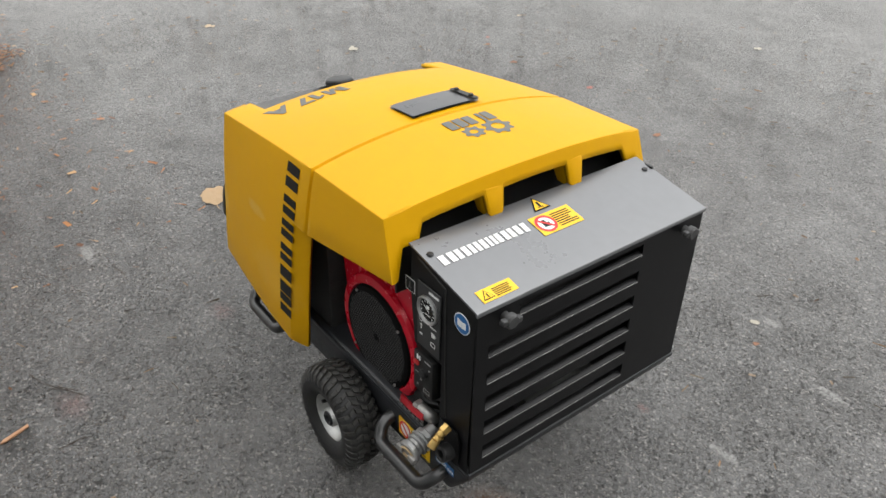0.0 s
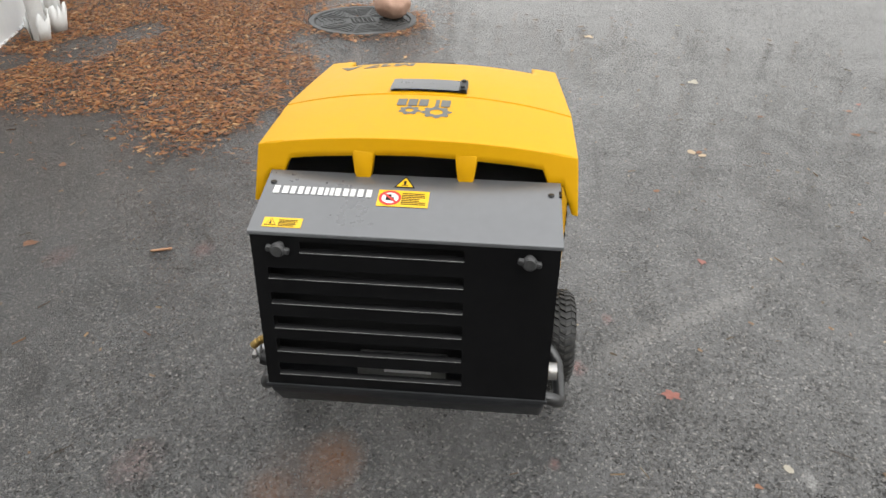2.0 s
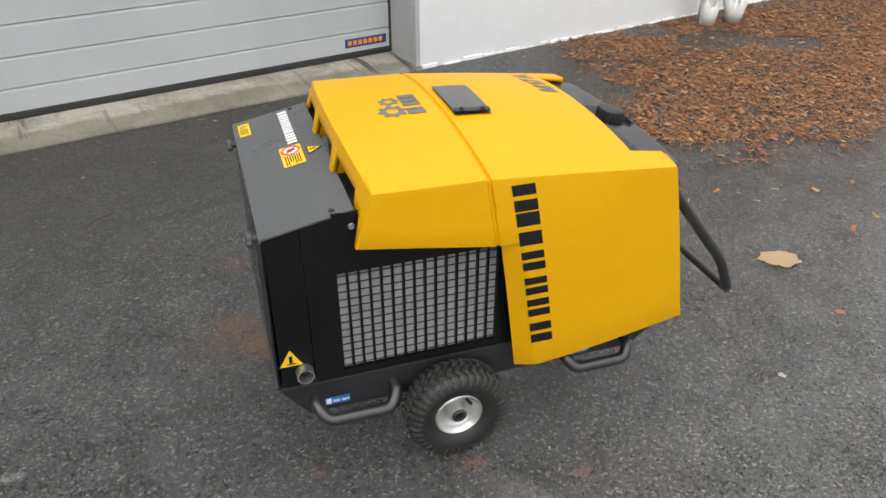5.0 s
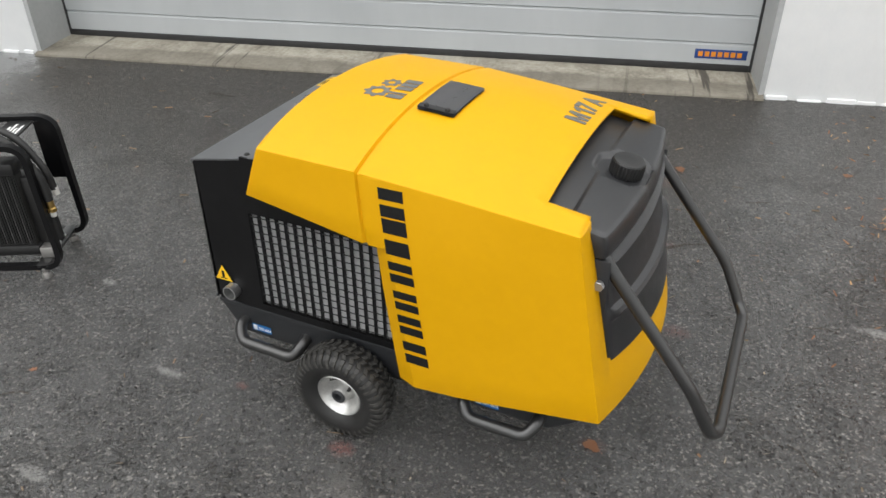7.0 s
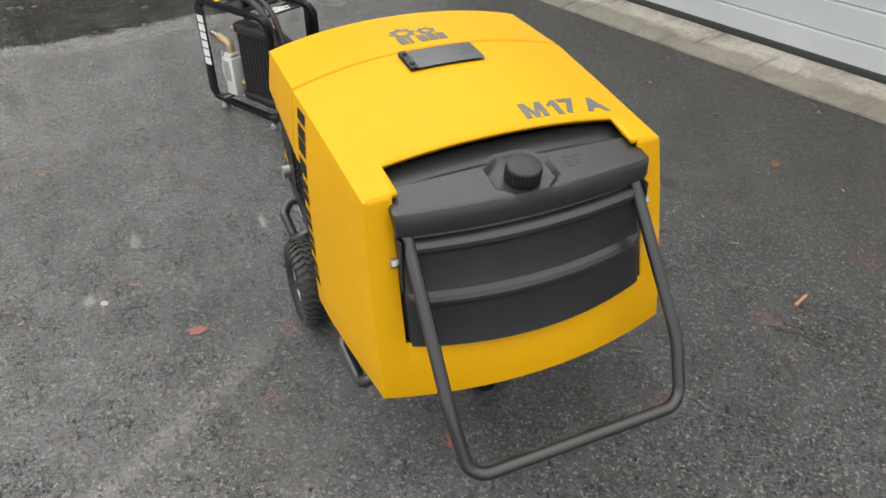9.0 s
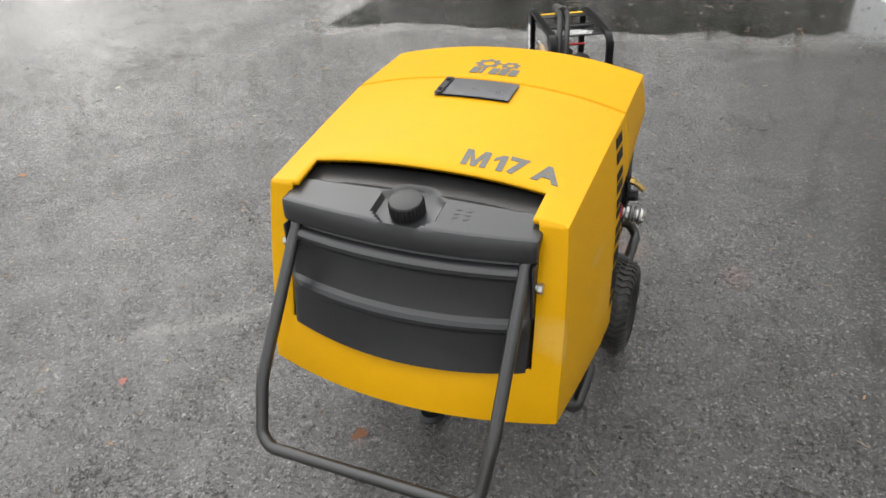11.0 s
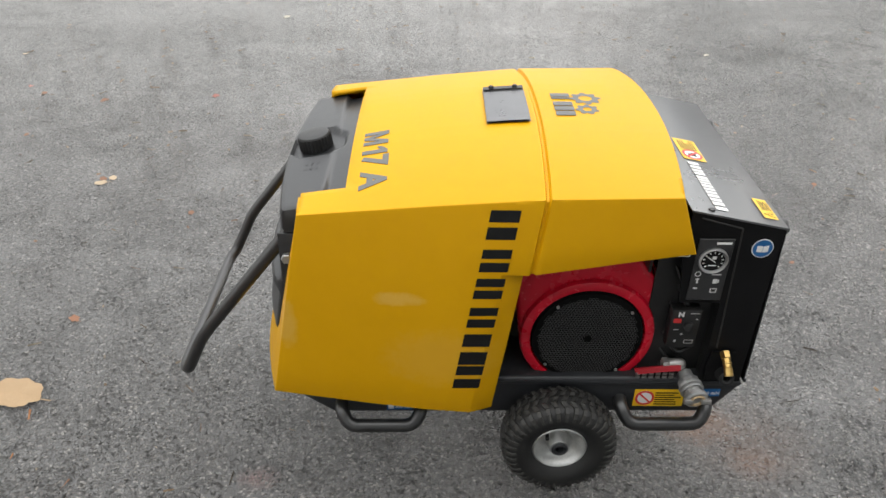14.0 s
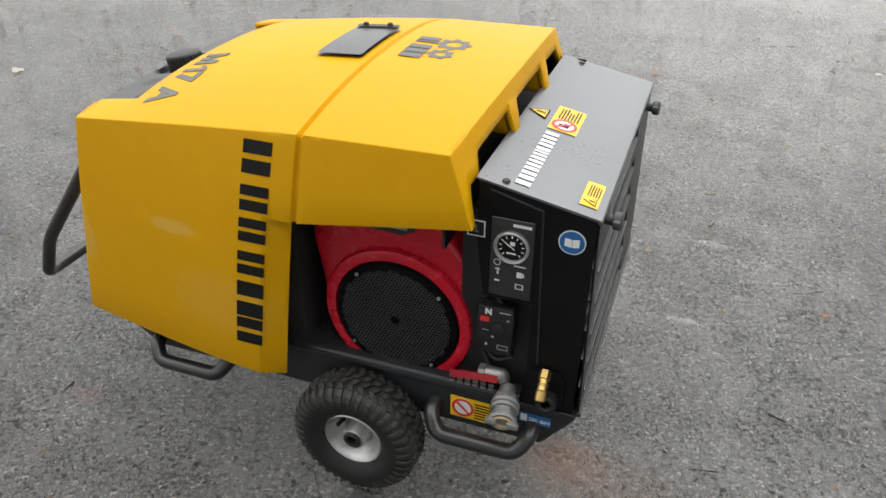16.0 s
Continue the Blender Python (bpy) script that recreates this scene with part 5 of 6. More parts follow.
def build_controls(parent):
    P = frame_at((-0.307, 0.3508, 0.632), (-1, 0, 0), (0, 0, 1))
    pan = part("control_panel", lay(prism([(-0.040, -0.084), (0.040, -0.084), (0.040, 0.084), (-0.040, 0.084)], 0.003, None, 0.0012, 1), lambda p: P @ p), panel_grey, parent, "dark grey control panel with gauge and symbols")
    G = P @ Matrix.Translation((0.0, 0.028, 0.003))
    g = part("pressure_gauge", lathe([(0.0335, 0), (0.0335, 0.006), (0.031, 0.008), (0.028, 0.006), (0.027, 0.002)], 40, G), steel, parent, "round pressure gauge with steel rim", 30)
    part("gauge_face", lathe([(0.028, 0.002), (0, 0.002)], 40, G), glass_dark, g)
    ticks = []
    for i in range(11):
        a = radians(225 - 27 * i)
        ticks.append(bar([(0.019 * math.cos(a), 0.019 * math.sin(a), 0.003), (0.024 * math.cos(a), 0.024 * math.sin(a), 0.003)], 0.0022, 0.0004, (0, 0, 1)))
    ticks.append(bar([(0.006, -0.004, 0.0032), (-0.014, 0.010, 0.0032)], 0.002, 0.0004, (0, 0, 1)))
    ticks.append(box(-0.009, 0.009, -0.014, -0.011, 0.0028, 0.0032))
    ticks.append(box(-0.003, 0.006, 0.004, 0.012, 0.0028, 0.0032))
    part("gauge_marks", lay(joined(*ticks), lambda p: G @ p), print_white, g)
    rect = [(0.0, 0.070, 0.034, 0.076), (0.006, -0.013, 0.028, -0.010), (-0.026, -0.036, -0.022, -0.022), (-0.029, -0.026, -0.020, -0.023), (0.012, -0.036, 0.022, -0.024), (0.023, -0.034, 0.026, -0.026), (-0.030, -0.052, -0.020, -0.048), (0.010, -0.062, 0.026, -0.060), (0.010, -0.062, 0.0125, -0.050), (0.0235, -0.062, 0.026, -0.050), (0.010, -0.052, 0.026, -0.050)]
    for r in rect:
        part("symbol", lay(plates([r], 0.0005), lambda p: P @ (p + Vector((0, 0, 0.0031)))), print_white, pan, "small white symbol")
    part("symbol", lay(ring(0.0055, 0.007, 20, 0.0005, -0.026, -0.010), lambda p: P @ (p + Vector((0, 0, 0.0031)))), print_white, pan)
    # small square label beside the hood
    Q = frame_at((-0.238, 0.3508, 0.684), (-1, 0, 0), (0, 0, 1))
    sq = part("square_label", lay(plates([(-0.017, -0.017, 0.017, 0.017)], 0.0006), lambda p: Q @ p), print_white, parent, "black square label with white edge")
    part("label_field", lay(plates([(-0.0145, -0.0145, 0.0145, 0.0145)], 0.0005), lambda p: Q @ (p + Vector((0, 0, 0.0007)))), print_black, sq)
    part("hook_mark", lay(plates([(-0.005, -0.008, 0.005, -0.005), (-0.0015, -0.006, 0.0015, 0.008)], 0.0005), lambda p: Q @ (p + Vector((0, 0, 0.0013)))), print_grey, sq)
    B = frame_at((-0.413, 0.3508, 0.691), (-1, 0, 0), (0, 0, 1))
    rd = part("round_label", lay(plates([circle(0.0245)], 0.0006), lambda p: B @ p), print_white, parent, "round blue read-the-manual label with white edge")
    part("blue_disc", lay(plates([circle(0.0222)], 0.0005), lambda p: B @ (p + Vector((0, 0, 0.0007)))), label_blue, rd)
    part("book_sign", lay(plates([[(-0.013, -0.008), (0, -0.010), (0, 0.006), (-0.013, 0.008)], [(0.001, -0.010), (0.013, -0.008), (0.013, 0.008), (0.001, 0.006)]], 0.0005), lambda p: B @ (p + Vector((0, 0, 0.0013)))), print_white, rd)
    # latch edge line of the access flap
    part("flap_edge", joined(rod((-0.262, 0.351, 0.768), (-0.358, 0.351, 0.742), 0.002, 6), rod((-0.358, 0.351, 0.742), (-0.372, 0.351, 0.40), 0.002, 6)), engine_dark, parent)
    # ball valve and outlet couplings
    axis = lambda t: (-0.314 - 0.012 * t, 0.335 + 0.085 * t, 0.304 - 0.014 * t)
    v = part("outlet_valve", joined(rod(axis(0), axis(0.35), 0.019, 16), rod(axis(0.28), axis(0.46), 0.027, 8), rod(axis(0.46), axis(0.54), 0.030, 28), rod(axis(0.54), axis(0.60), 0.026, 24), rod(axis(0.60), axis(0.68), 0.030, 28), rod(axis(0.68), axis(0.82), 0.024, 20), rod(axis(0.82), axis(1.0), 0.029, 28)), steel, parent, "dusty steel ball valve with claw coupling")
    for z in (-1, 1):
        part("claw", box(-0.012, 0.012, -0.007, 0.007, -0.006, 0.008, 0.003), steel_dull, v).matrix_world = pose(-0.326 + 0.022 * z, 0.421, 0.290, -80, 0, 0)
    part("coupling_bore", lathe([(0.010, -0.006), (0.012, 0.002), (0.018, 0.004), (0.021, 0.001)], 24, Matrix.Translation(axis(1.0)) @ (Vector(axis(1.0)) - Vector(axis(0.9))).to_track_quat("Z", "Y").to_matrix().to_4x4()), brass_pale, v, "dull brass bore of the coupling")
    part("valve_elbow", joined(tube(fillet([(-0.300, 0.325, 0.318), (-0.300, 0.338, 0.338), (-0.262, 0.340, 0.336)], 0.02, 6), 0.015, 14), rod((-0.268, 0.340, 0.336), (-0.252, 0.340, 0.334), 0.019, 6)), steel_dull, parent, "dull steel valve elbow")
    part("brass_coupling", joined(rod((-0.392, 0.356, 0.392), (-0.392, 0.374, 0.384), 0.0125, 6), rod((-0.392, 0.372, 0.385), (-0.393, 0.392, 0.371), 0.0095, 16), rod((-0.393, 0.380, 0.379), (-0.393, 0.384, 0.376), 0.0115, 16), rod((-0.393, 0.391, 0.372), (-0.394, 0.406, 0.357), 0.0105, 16)), brass, parent, "small brass coupling")
    part("rubber_cap", joined(lathe([(0.0095, -0.034), (0.0095, -0.002), (0.013, 0.0), (0.0195, -0.002), (0.0205, -0.006), (0.0205, -0.034)], 28, frame_at((-0.402, 0.386, 0.330), (1, 0, 0), (0, -0.18, 1)) @ pose(0, 0, 0, 180, 0, 0))), dark_plastic, parent, "black round cap")
    part("bracket", prism([(-0.355, 0.345), (-0.362, 0.392), (-0.42, 0.392), (-0.43, 0.37), (-0.43, 0.30), (-0.36, 0.30)], 0.004, frame_at((0, 0.357, 0), (1, 0, 0), (0, 0, 1))), black_sheet, parent)


def build_chassis(parent):
    prof = [(-0.460, 0.300), (-0.462, 0.272), (-0.395, 0.180), (0.575, 0.170), (0.650, 0.225), (0.656, 0.290)]
    ch = part("chassis", prism(prof, 0.700, frame_at((0, 0.350, 0), (1, 0, 0), (0, 0, 1)), 0.012, 3), chassis_black, parent, "black chassis trough with chamfered ends", 40)
    part("chassis_rim", joined(box(-0.458, 0.60, 0.349, 0.354, 0.278, 0.290, 0.002), box(-0.458, 0.60, -0.354, -0.349, 0.278, 0.290, 0.002), box(-0.469, -0.462, -0.354, 0.354, 0.290, 0.301, 0.002)), chassis_black, ch)
    part("axle", rod((0, -0.40, 0.143), (0, 0.40, 0.143), 0.013, 16), chassis_black, parent)
    part("axle_bracket", box(-0.04, 0.04, -0.30, 0.30, 0.13, 0.19, 0.01), chassis_black, parent)
    for x0, x1, z in ((-0.376, -0.156, 0.0), (0.346, 0.554, -0.012)):
        for s in (1, -1):
            y = s * 0.348
            pts = [(x0 + 0.004, s * 0.33, 0.232 + z), (x0, s * 0.376, 0.226 + z), (x0 + 0.024, s * 0.402, 0.193 + z), (x1 - 0.024, s * 0.402, 0.190 + z), (x1, s * 0.376, 0.222 + z), (x1 - 0.004, s * 0.33, 0.232 + z)]
            part("lifting_bar", tube(fillet(pts, 0.05, 7), 0.0172, 16), tube_black, parent, "bent black tube lashing bar")
    # blue lashing labels and the yellow sign
    for x, s, z in ((-0.378, 1, 0.252), (-0.317, -1, 0.213), (0.405, -1, 0.200), (0.405, 1, 0.198)):
        m = frame_at((x, s * 0.3512, z), (-s, 0, 0), (0, 0, 1))
        st = part("lashing_label", lay(plates([(-0.034, -0.0125, 0.034, 0.0125)], 0.0006), lambda p: m @ p), label_blue, parent, "small blue lashing label")
        part("lettering", words("200 daN", 0.013, m @ Matrix.Translation((0.010, -0.002, 0.0009)), 0.0002, depth=0.0002), print_white, st)
        part("hook_sign", lay(plates([(-0.030, -0.009, -0.016, 0.009)], 0.0004), lambda p: m @ (p + Vector((0, 0, 0.0007)))), print_white, st)
    m = frame_at((-0.258, 0.3515, 0.233), (-1, 0, 0), (0, 0, 1))
    st = sticker(parent, "warning_sign", m, 0.128, 0.058, lines(0.42, 0.96, 0.1, 0.9, 6, 9), "yellow warning sign with a prohibition circle")
    ban_mark(st, m @ Matrix.Translation((-0.036, 0, 0)), 0.0245, False)
    # prop foot under the rear
    part("prop_foot", joined(rod((0.50, -0.03, 0.18), (0.52, -0.03, 0.02), 0.018, 14), lathe([(0, 0.0), (0.04, 0.0), (0.042, 0.006), (0.03, 0.016), (0, 0.016)], 24, Matrix.Translation((0.521, -0.03, 0.0)))), chassis_black, parent, "black prop foot standing on the ground")


def build_compressor():
    c = thing("air_compressor", "yellow and black wheeled portable air compressor standing on wet asphalt", "compressor")
    build_hood(c)
    build_tank(c)
    build_handle(c)
    build_box(c)
    build_cooler(c)
    build_engine(c)
    build_controls(c)
    build_chassis(c)
    for s in (1, -1):
        build_wheel(s).parent = c


build_compressor()


# ---- the small framed unit ----
def build_small_unit():
    u = thing("compressor_unit", "small black tube-framed pump unit with hoses and a white box", "compressor", pose(-1.68, -0.19, 0, 0, 0, 27.3) @ Matrix.Diagonal((0.985, 0.985, 0.955, 1)))

    def hoop(y):
        c = [(-0.27, y, 0.05), (0.27, y, 0.05), (0.262, y, 0.56), (-0.262, y, 0.56)]
        pts = []
        for i in range(4):
            a, b, d = Vector(c[i - 1]), Vector(c[i]), Vector(c[(i + 1) % 4])
            p, q = b + (a - b).normalized() * 0.065, b + (d - b).normalized() * 0.065
            pts += [p.lerp(b, t).lerp(b.lerp(q, t), t) for t in [k / 6 for k in range(7)]]
        return pts

    for y in (-0.135, 0.135):
        part("frame_hoop", bar(hoop(y), 0.021, 0.030, (0, 1, 0), True), black_sheet, u, "rounded black steel frame hoop", 30)
    leg = part("frame_plate", box(-0.272, -0.200, -0.156, -0.150, 0.075, 0.535, 0.003), black_sheet, u, "wide black frame plate with white blocks")
    for i in range(6):
        z = 0.235 + i * 0.044
        part("white_block", box(-0.259, -0.212, -0.1575, -0.155, z, z + 0.036), print_white, leg)
    part("frame_plate", box(0.175, 0.268, 0.150, 0.156, 0.29, 0.535, 0.003), black_sheet, u)
    for x in (-0.19, 0.20):
        part("bottom_rail", box(x - 0.022, x + 0.022, -0.15, 0.15, 0.050, 0.062, 0.002), tube_black, u)
        for y in (-0.135, 0.135):
            part("rubber_foot", lathe([(0, 0), (0.020, 0), (0.021, 0.006), (0.016, 0.022), (0.009, 0.026), (0.009, 0.036), (0.016, 0.036), (0.016, 0.046), (0, 0.046)], 20, Matrix.Translation((x, y, 0))), steel_dull, u, "bolted rubber foot")
    tp = part("top_plate", box(0.11, 0.20, -0.118, 0.118, 0.548, 0.556, 0.002), tube_black, u, "black top plate with white print")
    for i in range(5):
        part("print_line", box(0.125 + 0.014 * i, 0.133 + 0.014 * i, -0.10, 0.03 + 0.012 * ((i * 7) % 5), 0.5555, 0.5572), print_white, tp)
    tp = part("top_plate", box(-0.19, -0.12, -0.118, 0.118, 0.548, 0.556, 0.002), tube_black, u)
    part("yellow_strip", box(-0.185, -0.165, -0.11, 0.11, 0.5555, 0.5575), label_yellow, tp, "yellow strip")
    part("top_bar", box(0.0, 0.03, -0.118, 0.118, 0.535, 0.550, 0.003), tube_black, u)
    # cooler with upright tubes
    core = part("cooler", box(-0.055, 0.175, -0.085, -0.03, 0.115, 0.43, 0.004), engine_dark, u, "black finned cooler")
    for i in range(24):
        x = -0.048 + i * 0.0094
        part("fin", box(x, x + 0.004, -0.092, -0.084, 0.125, 0.42), dark_plastic if i % 3 else knob_grey, core)
    part("cooler_tank", box(-0.065, 0.185, -0.10, -0.02, 0.425, 0.475, 0.010), dark_plastic, u)
    part("cooler_tank", box(-0.065, 0.185, -0.10, -0.02, 0.075, 0.120, 0.010), dark_plastic, u)
    wb = part("white_box", box(-0.165, -0.085, -0.125, -0.055, 0.085, 0.285, 0.006), white_box, u, "white electrical box with a printed label")
    for i in range(8):
        part("print_line", box(-0.153, -0.108, -0.1262, -0.1245, 0.165 + i * 0.013, 0.172 + i * 0.013), print_grey, wb)
    part("box_top", box(-0.155, -0.095, -0.118, -0.062, 0.285, 0.305, 0.006), white_box, wb)
    part("brass_elbow", tube(fillet([(-0.125, -0.09, 0.30), (-0.125, -0.09, 0.355), (-0.20, -0.10, 0.375)], 0.03, 6), 0.019, 16), brass_pale, u, "brass elbow fitting")
    part("pipe_nipple", rod((-0.195, -0.10, 0.374), (-0.245, -0.105, 0.385), 0.012, 14), steel, u)
    part("brass_nut", rod((-0.07, -0.06, 0.42), (-0.10, -0.075, 0.445), 0.018, 6), brass_pale, u)
    part("brass_nut", rod((-0.08, -0.075, 0.155), (-0.055, -0.075, 0.150), 0.016, 6), brass_pale, u)
    # fan housing and motor
    part("fan_housing", lathe([(0, -0.05), (0.10, -0.05), (0.135, -0.035), (0.145, 0.0), (0.135, 0.035), (0.08, 0.055), (0.055, 0.09), (0, 0.09)], 40, frame_at((0.06, 0.055, 0.265), (1, 0, 0), (0, 0, 1)) @ pose(0, 0, 0, 180, 0, 0)), dark_plastic, u, "round black fan housing")
    part("pump_block", box(0.09, 0.235, -0.06, 0.02, 0.08, 0.40, 0.014), dark_plastic, u, "black pump block with a stamped number")
    part("stamped_number", box(0.2352, 0.2365, -0.025, -0.010, 0.20, 0.29), print_grey, u)
    for y, z in ((-0.045, 0.10), (0.005, 0.10), (-0.045, 0.37), (0.005, 0.37)):
        part("bolt", rod((0.235, y, z), (0.243, y, z), 0.007, 6), steel, u)
    part("red_cap", box(0.085, 0.10, -0.05, 0.06, 0.470, 0.479, 0.003), label_red, u)
    part("cable_block", box(0.18, 0.245, -0.10, -0.05, 0.062, 0.11, 0.006), steel_dull, u)
    # hoses over the top
    part("hose", tube(fillet([(-0.21, -0.02, 0.575), (0.02, -0.05, 0.60), (0.20, -0.095, 0.575), (0.285, -0.115, 0.42), (0.287, -0.115, 0.33)], 0.08, 8), 0.015, 14), rubber, u, "thick black hose over the frame")
    part("hose", tube(fillet([(-0.20, 0.02, 0.575), (0.05, -0.02, 0.605), (0.21, -0.06, 0.58), (0.295, -0.085, 0.44), (0.300, -0.08, 0.36)], 0.08, 8), 0.013, 14), rubber, u, "thick black hose over the frame")
    part("hose_sleeve", tube([(-0.22, -0.02, 0.575), (-0.16, -0.015, 0.582), (-0.08, -0.02, 0.592)], 0.024, 14), rubber_worn, u)
    part("brass_coupling", joined(rod((0.287, -0.115, 0.335), (0.287, -0.115, 0.285), 0.013, 14), rod((0.287, -0.115, 0.30), (0.287, -0.115, 0.282), 0.017, 6)), brass, u, "brass hose coupling")
    part("hose_end", rod((0.287, -0.115, 0.285), (0.287, -0.115, 0.262), 0.012, 14), white_box, u)
    part("hose_end", rod((0.300, -0.08, 0.37), (0.302, -0.078, 0.335), 0.013, 12), white_box, u)
    part("thin_hose", tube(fillet([(-0.19, -0.10, 0.30), (-0.205, -0.105, 0.18), (-0.15, -0.11, 0.10)], 0.06, 6), 0.003, 8), print_white, u, "thin white hose")


build_small_unit()


# ---- litter on the ground ----
def inside(x, y, poly):
    c = False
    for (ax, ay), (bx, by) in zip(poly, poly[1:] + poly[:1]):
        if (ay > y) != (by > y) and x < (bx - ax) * (y - ay) / (by - ay) + ax:
            c = not c
    return c


def build_needles():
    rnd = random.Random(21)
    poly = [(1.50, 1.44), (1.72, 1.22), (2.35, 1.03), (2.85, 1.0), (3.2, 1.32), (3.65, 1.36), (4.0, 1.42), (4.6, 1.5), (5.6, 1.2), (6.2, 2.2), (5.9, 3.7), (4.5, 3.62), (3.2, 3.30), (1.80, 2.97), (1.95, 2.55), (2.05, 2.15), (1.93, 1.80), (1.62, 1.70)]
    vs, fs = [], []

    def chip(x, y, z, a, ln, w, tilt):
        dx, dy = math.cos(a), math.sin(a)
        b = len(vs)
        for k, s in ((-1, -1), (-1, 1), (1, 1), (1, -1)):
            vs.append((x + dx * ln * k - dy * w * s, y + dy * ln * k + dx * w * s, z + tilt * k * ln + 0.002 * s * (k > 0)))
        fs.append((b, b + 1, b + 2, b + 3))

    for _ in range(150000):
        x, y = rnd.uniform(1.2, 6.2), rnd.uniform(0.2, 3.8)
        if (x * -0.2334 + y * 0.9724) > 2.50:
            continue
        n = noise.noise((x * 2.2, y * 2.2, 0)) * 0.5 + noise.noise((x * 7, y * 7, 3)) * 0.35
        d = 0.95 + n if inside(x + 0.2 * noise.noise((x * 4, y * 4, 9)) + 0.09 * rnd.gauss(0, 1), y + 0.2 * noise.noise((x * 4, y * 4, 5)) + 0.09 * rnd.gauss(0, 1), poly) else 0.012 + max(0, n - 0.25) * 0.15
        r = math.hypot(x - 4.1, y - 0.92)
        if r < 0.43:
            d = 0.004
        elif r < 0.60:
            d = max(d, 0.75 - (r - 0.43) * 4 + n)
        for cx, cy, cr in ((3.1, 2.72, 0.33), (2.75, 3.05, 0.2), (3.55, 2.5, 0.25)):
            q = math.hypot(x - cx, (y - cy) * 1.5)
            if q < cr:
                d *= 0.12
        if rnd.random() > d * 0.62:
            continue
        big = rnd.random() < 0.10
        chip(x, y, rnd.uniform(0.003, 0.014), rnd.uniform(0, 6.283), rnd.uniform(0.008, 0.020) if not big else rnd.uniform(0.012, 0.022), rnd.uniform(0.0012, 0.0028) if not big else rnd.uniform(0.006, 0.011), rnd.uniform(-0.25, 0.25))
    me = bpy.data.meshes.new("needle_litter")
    me.from_pydata(vs, [], fs)
    me.materials.append(needle_mat)
    tagged(new("needle_litter", me), "rusty brown spruce needles and cone scales on the asphalt", "needles", kind="stuff")


def build_crumbs():
    rnd = random.Random(33)
    vs, fs = [], []
    for _ in range(1500):
        a, r = rnd.uniform(0, 6.283), 0.4 + 4.2 * math.sqrt(rnd.random())
        x, y = r * math.cos(a), r * math.sin(a)
        if (x * -0.2334 + y * 0.9724) > 2.44:
            continue
        t, ln, w = rnd.uniform(0, 6.283), rnd.uniform(0.003, 0.012), rnd.uniform(0.0008, 0.003)
        if rnd.random() < 0.4:
            ln, w = rnd.uniform(0.010, 0.024), 0.0007
        b = len(vs)
        for k, s in ((-1, -1), (-1, 1), (1, 1), (1, -1)):
            vs.append((x + math.cos(t) * ln * k - math.sin(t) * w * s, y + math.sin(t) * ln * k + math.cos(t) * w * s, 0.003 + 0.002 * s + rnd.uniform(0, 0.003)))
        fs.append((b, b + 1, b + 2, b + 3))
    me = bpy.data.meshes.new("fine_litter")
    me.from_pydata(vs, [], fs)
    me.materials.append(litter_material("fine_litter", [(0.16, 0.07, 0.03), (0.3, 0.2, 0.11), (0.06, 0.045, 0.03), (0.36, 0.3, 0.22), (0.22, 0.12, 0.06)]))
    tagged(new("fine_litter", me), "scattered needles and crumbs on the asphalt", "litter", kind="stuff")


def leaf_mesh(seed, lobes):
    rnd = random.Random(seed)
    bm = bmesh.new()
    n = 44
    mid = bm.verts.new((0, 0, 0.06))
    rim = []
    for i in range(n):
        a = 2 * math.pi * i / n
        r = 0.62 + 0.30 * abs(math.cos(a * lobes / 2)) ** 1.5 + 0.10 * rnd.uniform(-1, 1)
        if lobes == 7:
            r = 0.78 + 0.13 * abs(math.cos(a * 3.5)) + 0.05 * rnd.uniform(-1, 1)
        if lobes == 1:
            r = 0.75 + 0.06 * rnd.uniform(-1, 1)
        rim.append((a, r))
    inner = [bm.verts.new((r * 0.5 * math.cos(a), r * 0.36 * math.sin(a), 0.10 + 0.05 * math.sin(3 * a + seed))) for a, r in rim]
    outer = [bm.verts.new((r * math.cos(a), r * 0.72 * math.sin(a), 0.05 + 0.11 * math.sin(2 * a + seed) ** 2 + rnd.uniform(0, 0.05))) for a, r in rim]
    for i in range(n):
        j = (i + 1) % n
        bm.faces.new((mid, inner[i], inner[j]))
        bm.faces.new((inner[i], outer[i], outer[j], inner[j]))
    stem = tube([(0.6, 0, 0.06), (1.0, 0.05, 0.08), (1.25, 0.12, 0.03)], 0.018, 6)
    return joined(bm, stem)


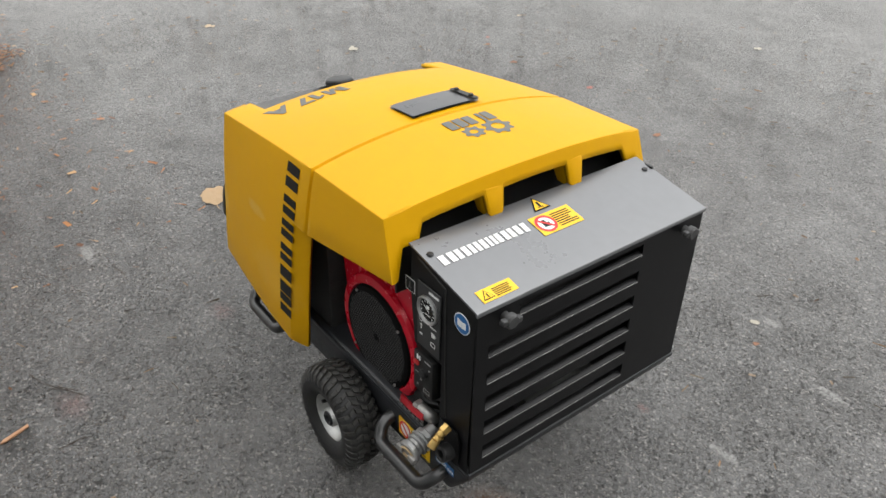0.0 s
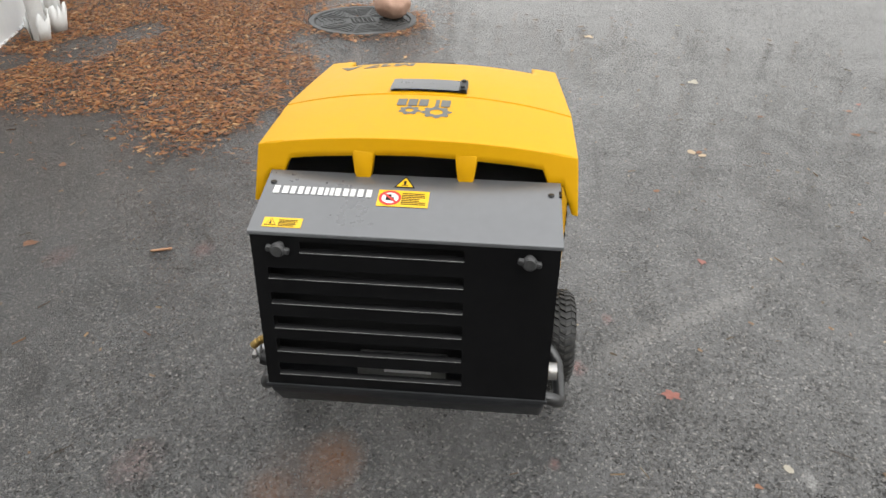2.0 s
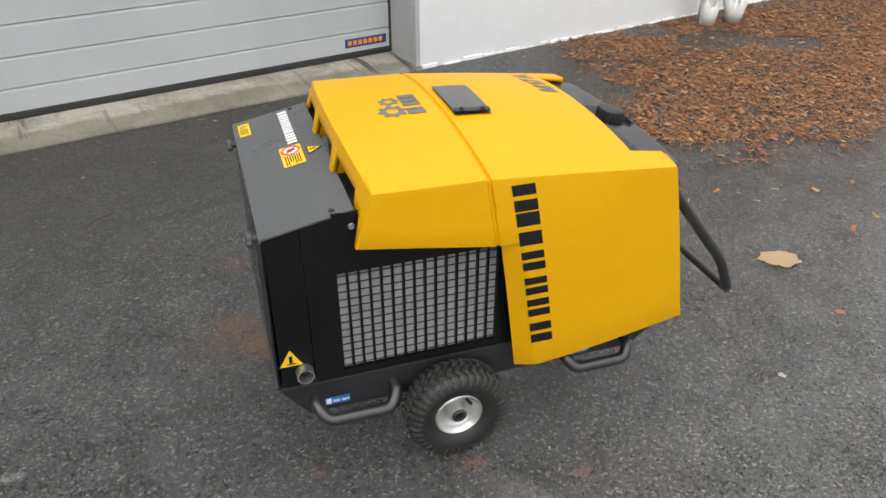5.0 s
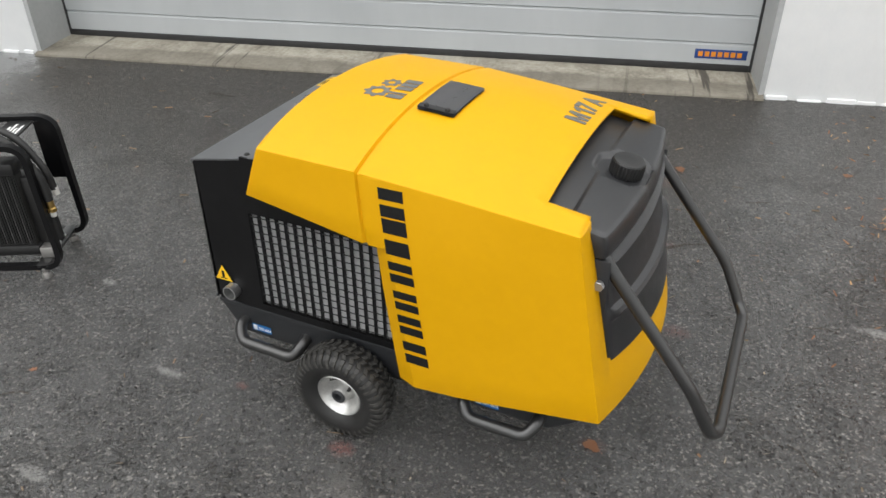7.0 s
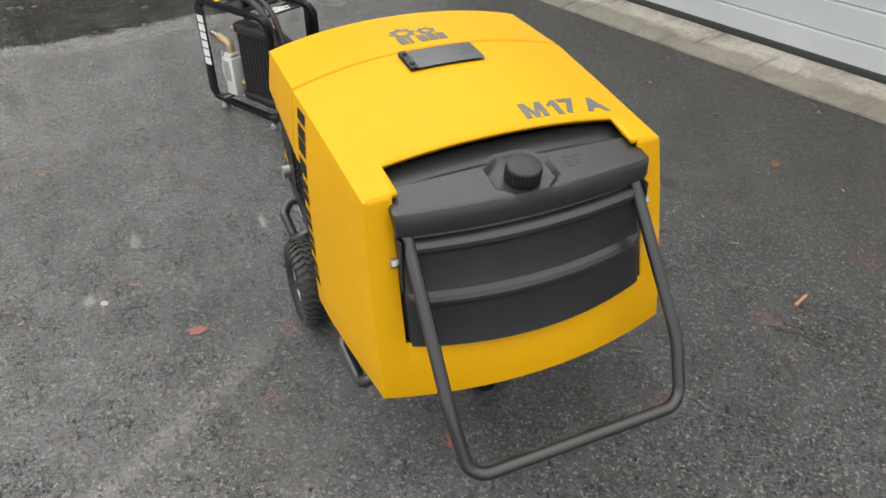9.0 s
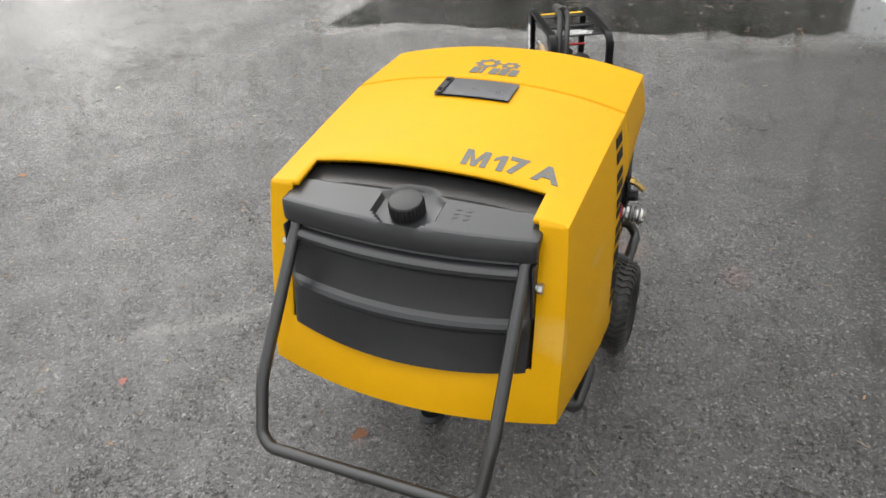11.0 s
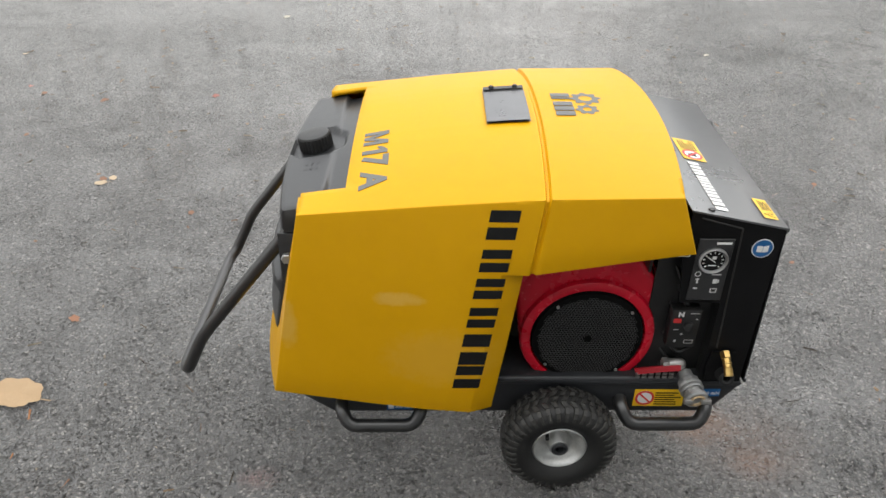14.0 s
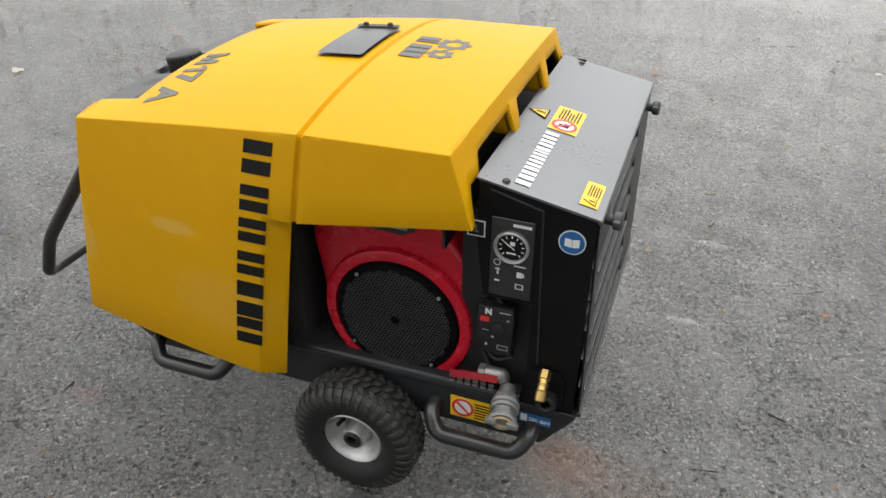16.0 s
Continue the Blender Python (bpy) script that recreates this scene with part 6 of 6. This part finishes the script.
def build_leaves():
    rnd = random.Random(4)
    spots = [
        ("red", 0.035, -0.078, -0.777), ("red", 0.022, 0.72, -1.034), ("brown", 0.026, 1.80, -1.242), ("tan", 0.05, 3.866, -0.844),
        ("brown", 0.028, 1.299, 1.91), ("big", 0.092, 1.553, 0.114), ("orange", 0.026, 1.527, -0.243), ("orange", 0.032, 0.665, -0.195),
        ("brown", 0.022, 1.33, -0.951), ("orange", 0.03, 0.872, -2.027), ("orange", 0.03, -0.311, -2.611), ("tan", 0.036, 1.797, -1.202),
        ("red", 0.032, 1.544, -2.237), ("brown", 0.03, 2.132, -2.156), ("pale", 0.03, -1.445, -3.031), ("pale", 0.04, 1.405, -3.772), ("pale", 0.05, 2.91, -1.43), ("tan", 0.03, 1.76, -1.25),
        ("brown", 0.032, -0.172, 1.712), ("brown", 0.036, 0.58, 1.666), ("orange", 0.02, -1.404, -1.257),
        ("pale", 0.018, 1.10, -0.46), ("tan", 0.02, 2.9, -2.9), ("brown", 0.02, 2.35, -1.7), ("brown", 0.024, 2.5, -2.25), ("red", 0.02, 2.62, -2.35),
        ("pale", 0.022, -0.35, -1.05), ("orange", 0.015, -1.05, -0.62), ("orange", 0.014, -0.42, -0.95), ("tan", 0.022, 3.05, 2.9), ("pale", 0.028, 3.1, 2.78),
    ]
    shapes = {}
    for i, (kind, size, x, y) in enumerate(spots):
        key = (kind, i % 3)
        if key not in shapes:
            ob = finish("leaf", leaf_mesh(i + 1, 7 if kind == "big" else (5, 3, 1)[i % 3]), leaf_mats[kind], 60)
            shapes[key] = ob.data
        else:
            ob = new("leaf", shapes[key])
        ob.matrix_world = pose(x, y, 0.001, 0, 0, 160 if kind == "big" else rnd.uniform(0, 360)) @ Matrix.Diagonal((size, size, size * 0.6, 1))
        words_for = {"big": "large lobed ochre maple leaf lying flat on the asphalt", "red": "small wet red leaf lying on the asphalt", "tan": "tan fallen leaf lying on the asphalt", "brown": "curled brown leaf lying on the asphalt", "pale": "pale faded leaf lying on the asphalt", "orange": "small orange leaf lying on the asphalt"}
        tagged(ob, words_for[kind], "leaf", "fallen leaves")


def build_sticks():
    rnd = random.Random(6)
    ob = finish("wood_splinter", prism([(-0.055, -0.006), (0.045, -0.008), (0.06, 0.0), (0.04, 0.007), (-0.05, 0.008)], 0.008, None, 0.0015, 1), wood_chip, 30)
    ob.matrix_world = pose(0.585, 1.12, 0, 0, 0, 111) @ Matrix.Diagonal((0.75, 0.8, 0.8, 1))
    tagged(ob, "pale reddish wood splinter on the asphalt", "splinter")
    for x, y, a, ln in ((0.63, 0.92, 30, 0.22), (0.66, 0.93, 48, 0.09), (1.18, 0.62, 10, 0.10), (-1.55, 1.0, 25, 0.16), (-1.1, 1.25, 40, 0.14), (-2.15, 1.55, 12, 0.18), (1.25, -0.05, 130, 0.12), (-1.05, -0.75, 30, 0.1), (0.45, 0.95, 80, 0.09), (-0.78, 0.12, 20, 0.07), (2.0, -0.4, 70, 0.13), (-0.45, 0.95, 140, 0.08), (0.9, 1.45, 15, 0.1), (-0.3, -1.25, 60, 0.07)):
        pts = [(0, 0, 0.004), (ln * 0.35, ln * 0.07 * rnd.uniform(-1, 1), 0.006), (ln * 0.7, ln * 0.1 * rnd.uniform(-1, 1), 0.005), (ln, ln * 0.16 * rnd.uniform(-1, 1), 0.004)]
        bm = joined(tube(pts, 0.0014, 6), tube([pts[1], (pts[1][0] + 0.02, pts[1][1] + 0.012, 0.006)], 0.0009, 5))
        ob = finish("twig", bm, twig_mat, 60)
        ob.matrix_world = pose(x, y, 0, 0, 0, a)
        tagged(ob, "thin dark twig lying on the asphalt", "twig", "fallen twigs")


build_needles()
build_crumbs()
build_leaves()
build_sticks()


# ---- far woods, mirrored in the puddle, and an added row ----
def build_woods():
    rnd = random.Random(77)
    vs, fs = [], []
    for k in range(72):
        if k < 60:
            cx, cy = -20 - rnd.uniform(0, 5), -23 + k * 0.85 + rnd.uniform(-0.4, 0.4)
            h = rnd.uniform(14, 18)
        else:
            # unseen lower row on the -y side, added to darken the far ground's reflections
            cx, cy = -24 + (k - 60) * 1.25 + rnd.uniform(-0.5, 0.5), -32 - rnd.uniform(0, 6)
            h = rnd.uniform(7.5, 10.5)
        b = len(vs)
        for z, r in ((0, 0.16), (h * 0.95, 0.03)):
            for i in range(6):
                vs.append((cx + r * math.cos(i * math.pi / 3), cy + r * math.sin(i * math.pi / 3), z))
        for i in range(6):
            fs.append((b + i, b + (i + 1) % 6, b + 6 + (i + 1) % 6, b + 6 + i))
        for _ in range(1700):
            t = rnd.random() ** 0.8
            z = h * (0.08 + 0.92 * t)
            r = (1 - t * 0.85) * 1.7 * math.sqrt(rnd.random()) + 0.1
            a = rnd.uniform(0, 6.283)
            p = Vector((cx + r * math.cos(a), cy + r * math.sin(a), z - 0.25 * r))
            s = rnd.uniform(0.2, 0.45)
            o = Vector((math.cos(a), math.sin(a), -0.35)) * s
            q = Vector((-math.sin(a), math.cos(a), rnd.uniform(-0.3, 0.3))) * s * 0.6
            b = len(vs)
            vs.extend([tuple(p - q), tuple(p + o), tuple(p + q), tuple(p - o * 0.4 + Vector((0, 0, 0.1)))])
            fs.append((b, b + 1, b + 2, b + 3))
    me = bpy.data.meshes.new("far_woods")
    me.from_pydata(vs, [], fs)
    me.materials.append(foliage)
    tagged(new("far_woods", me), "dark conifer woods beyond the yard, with an added row dimming ground reflections", "woods", kind="stuff")


build_woods()
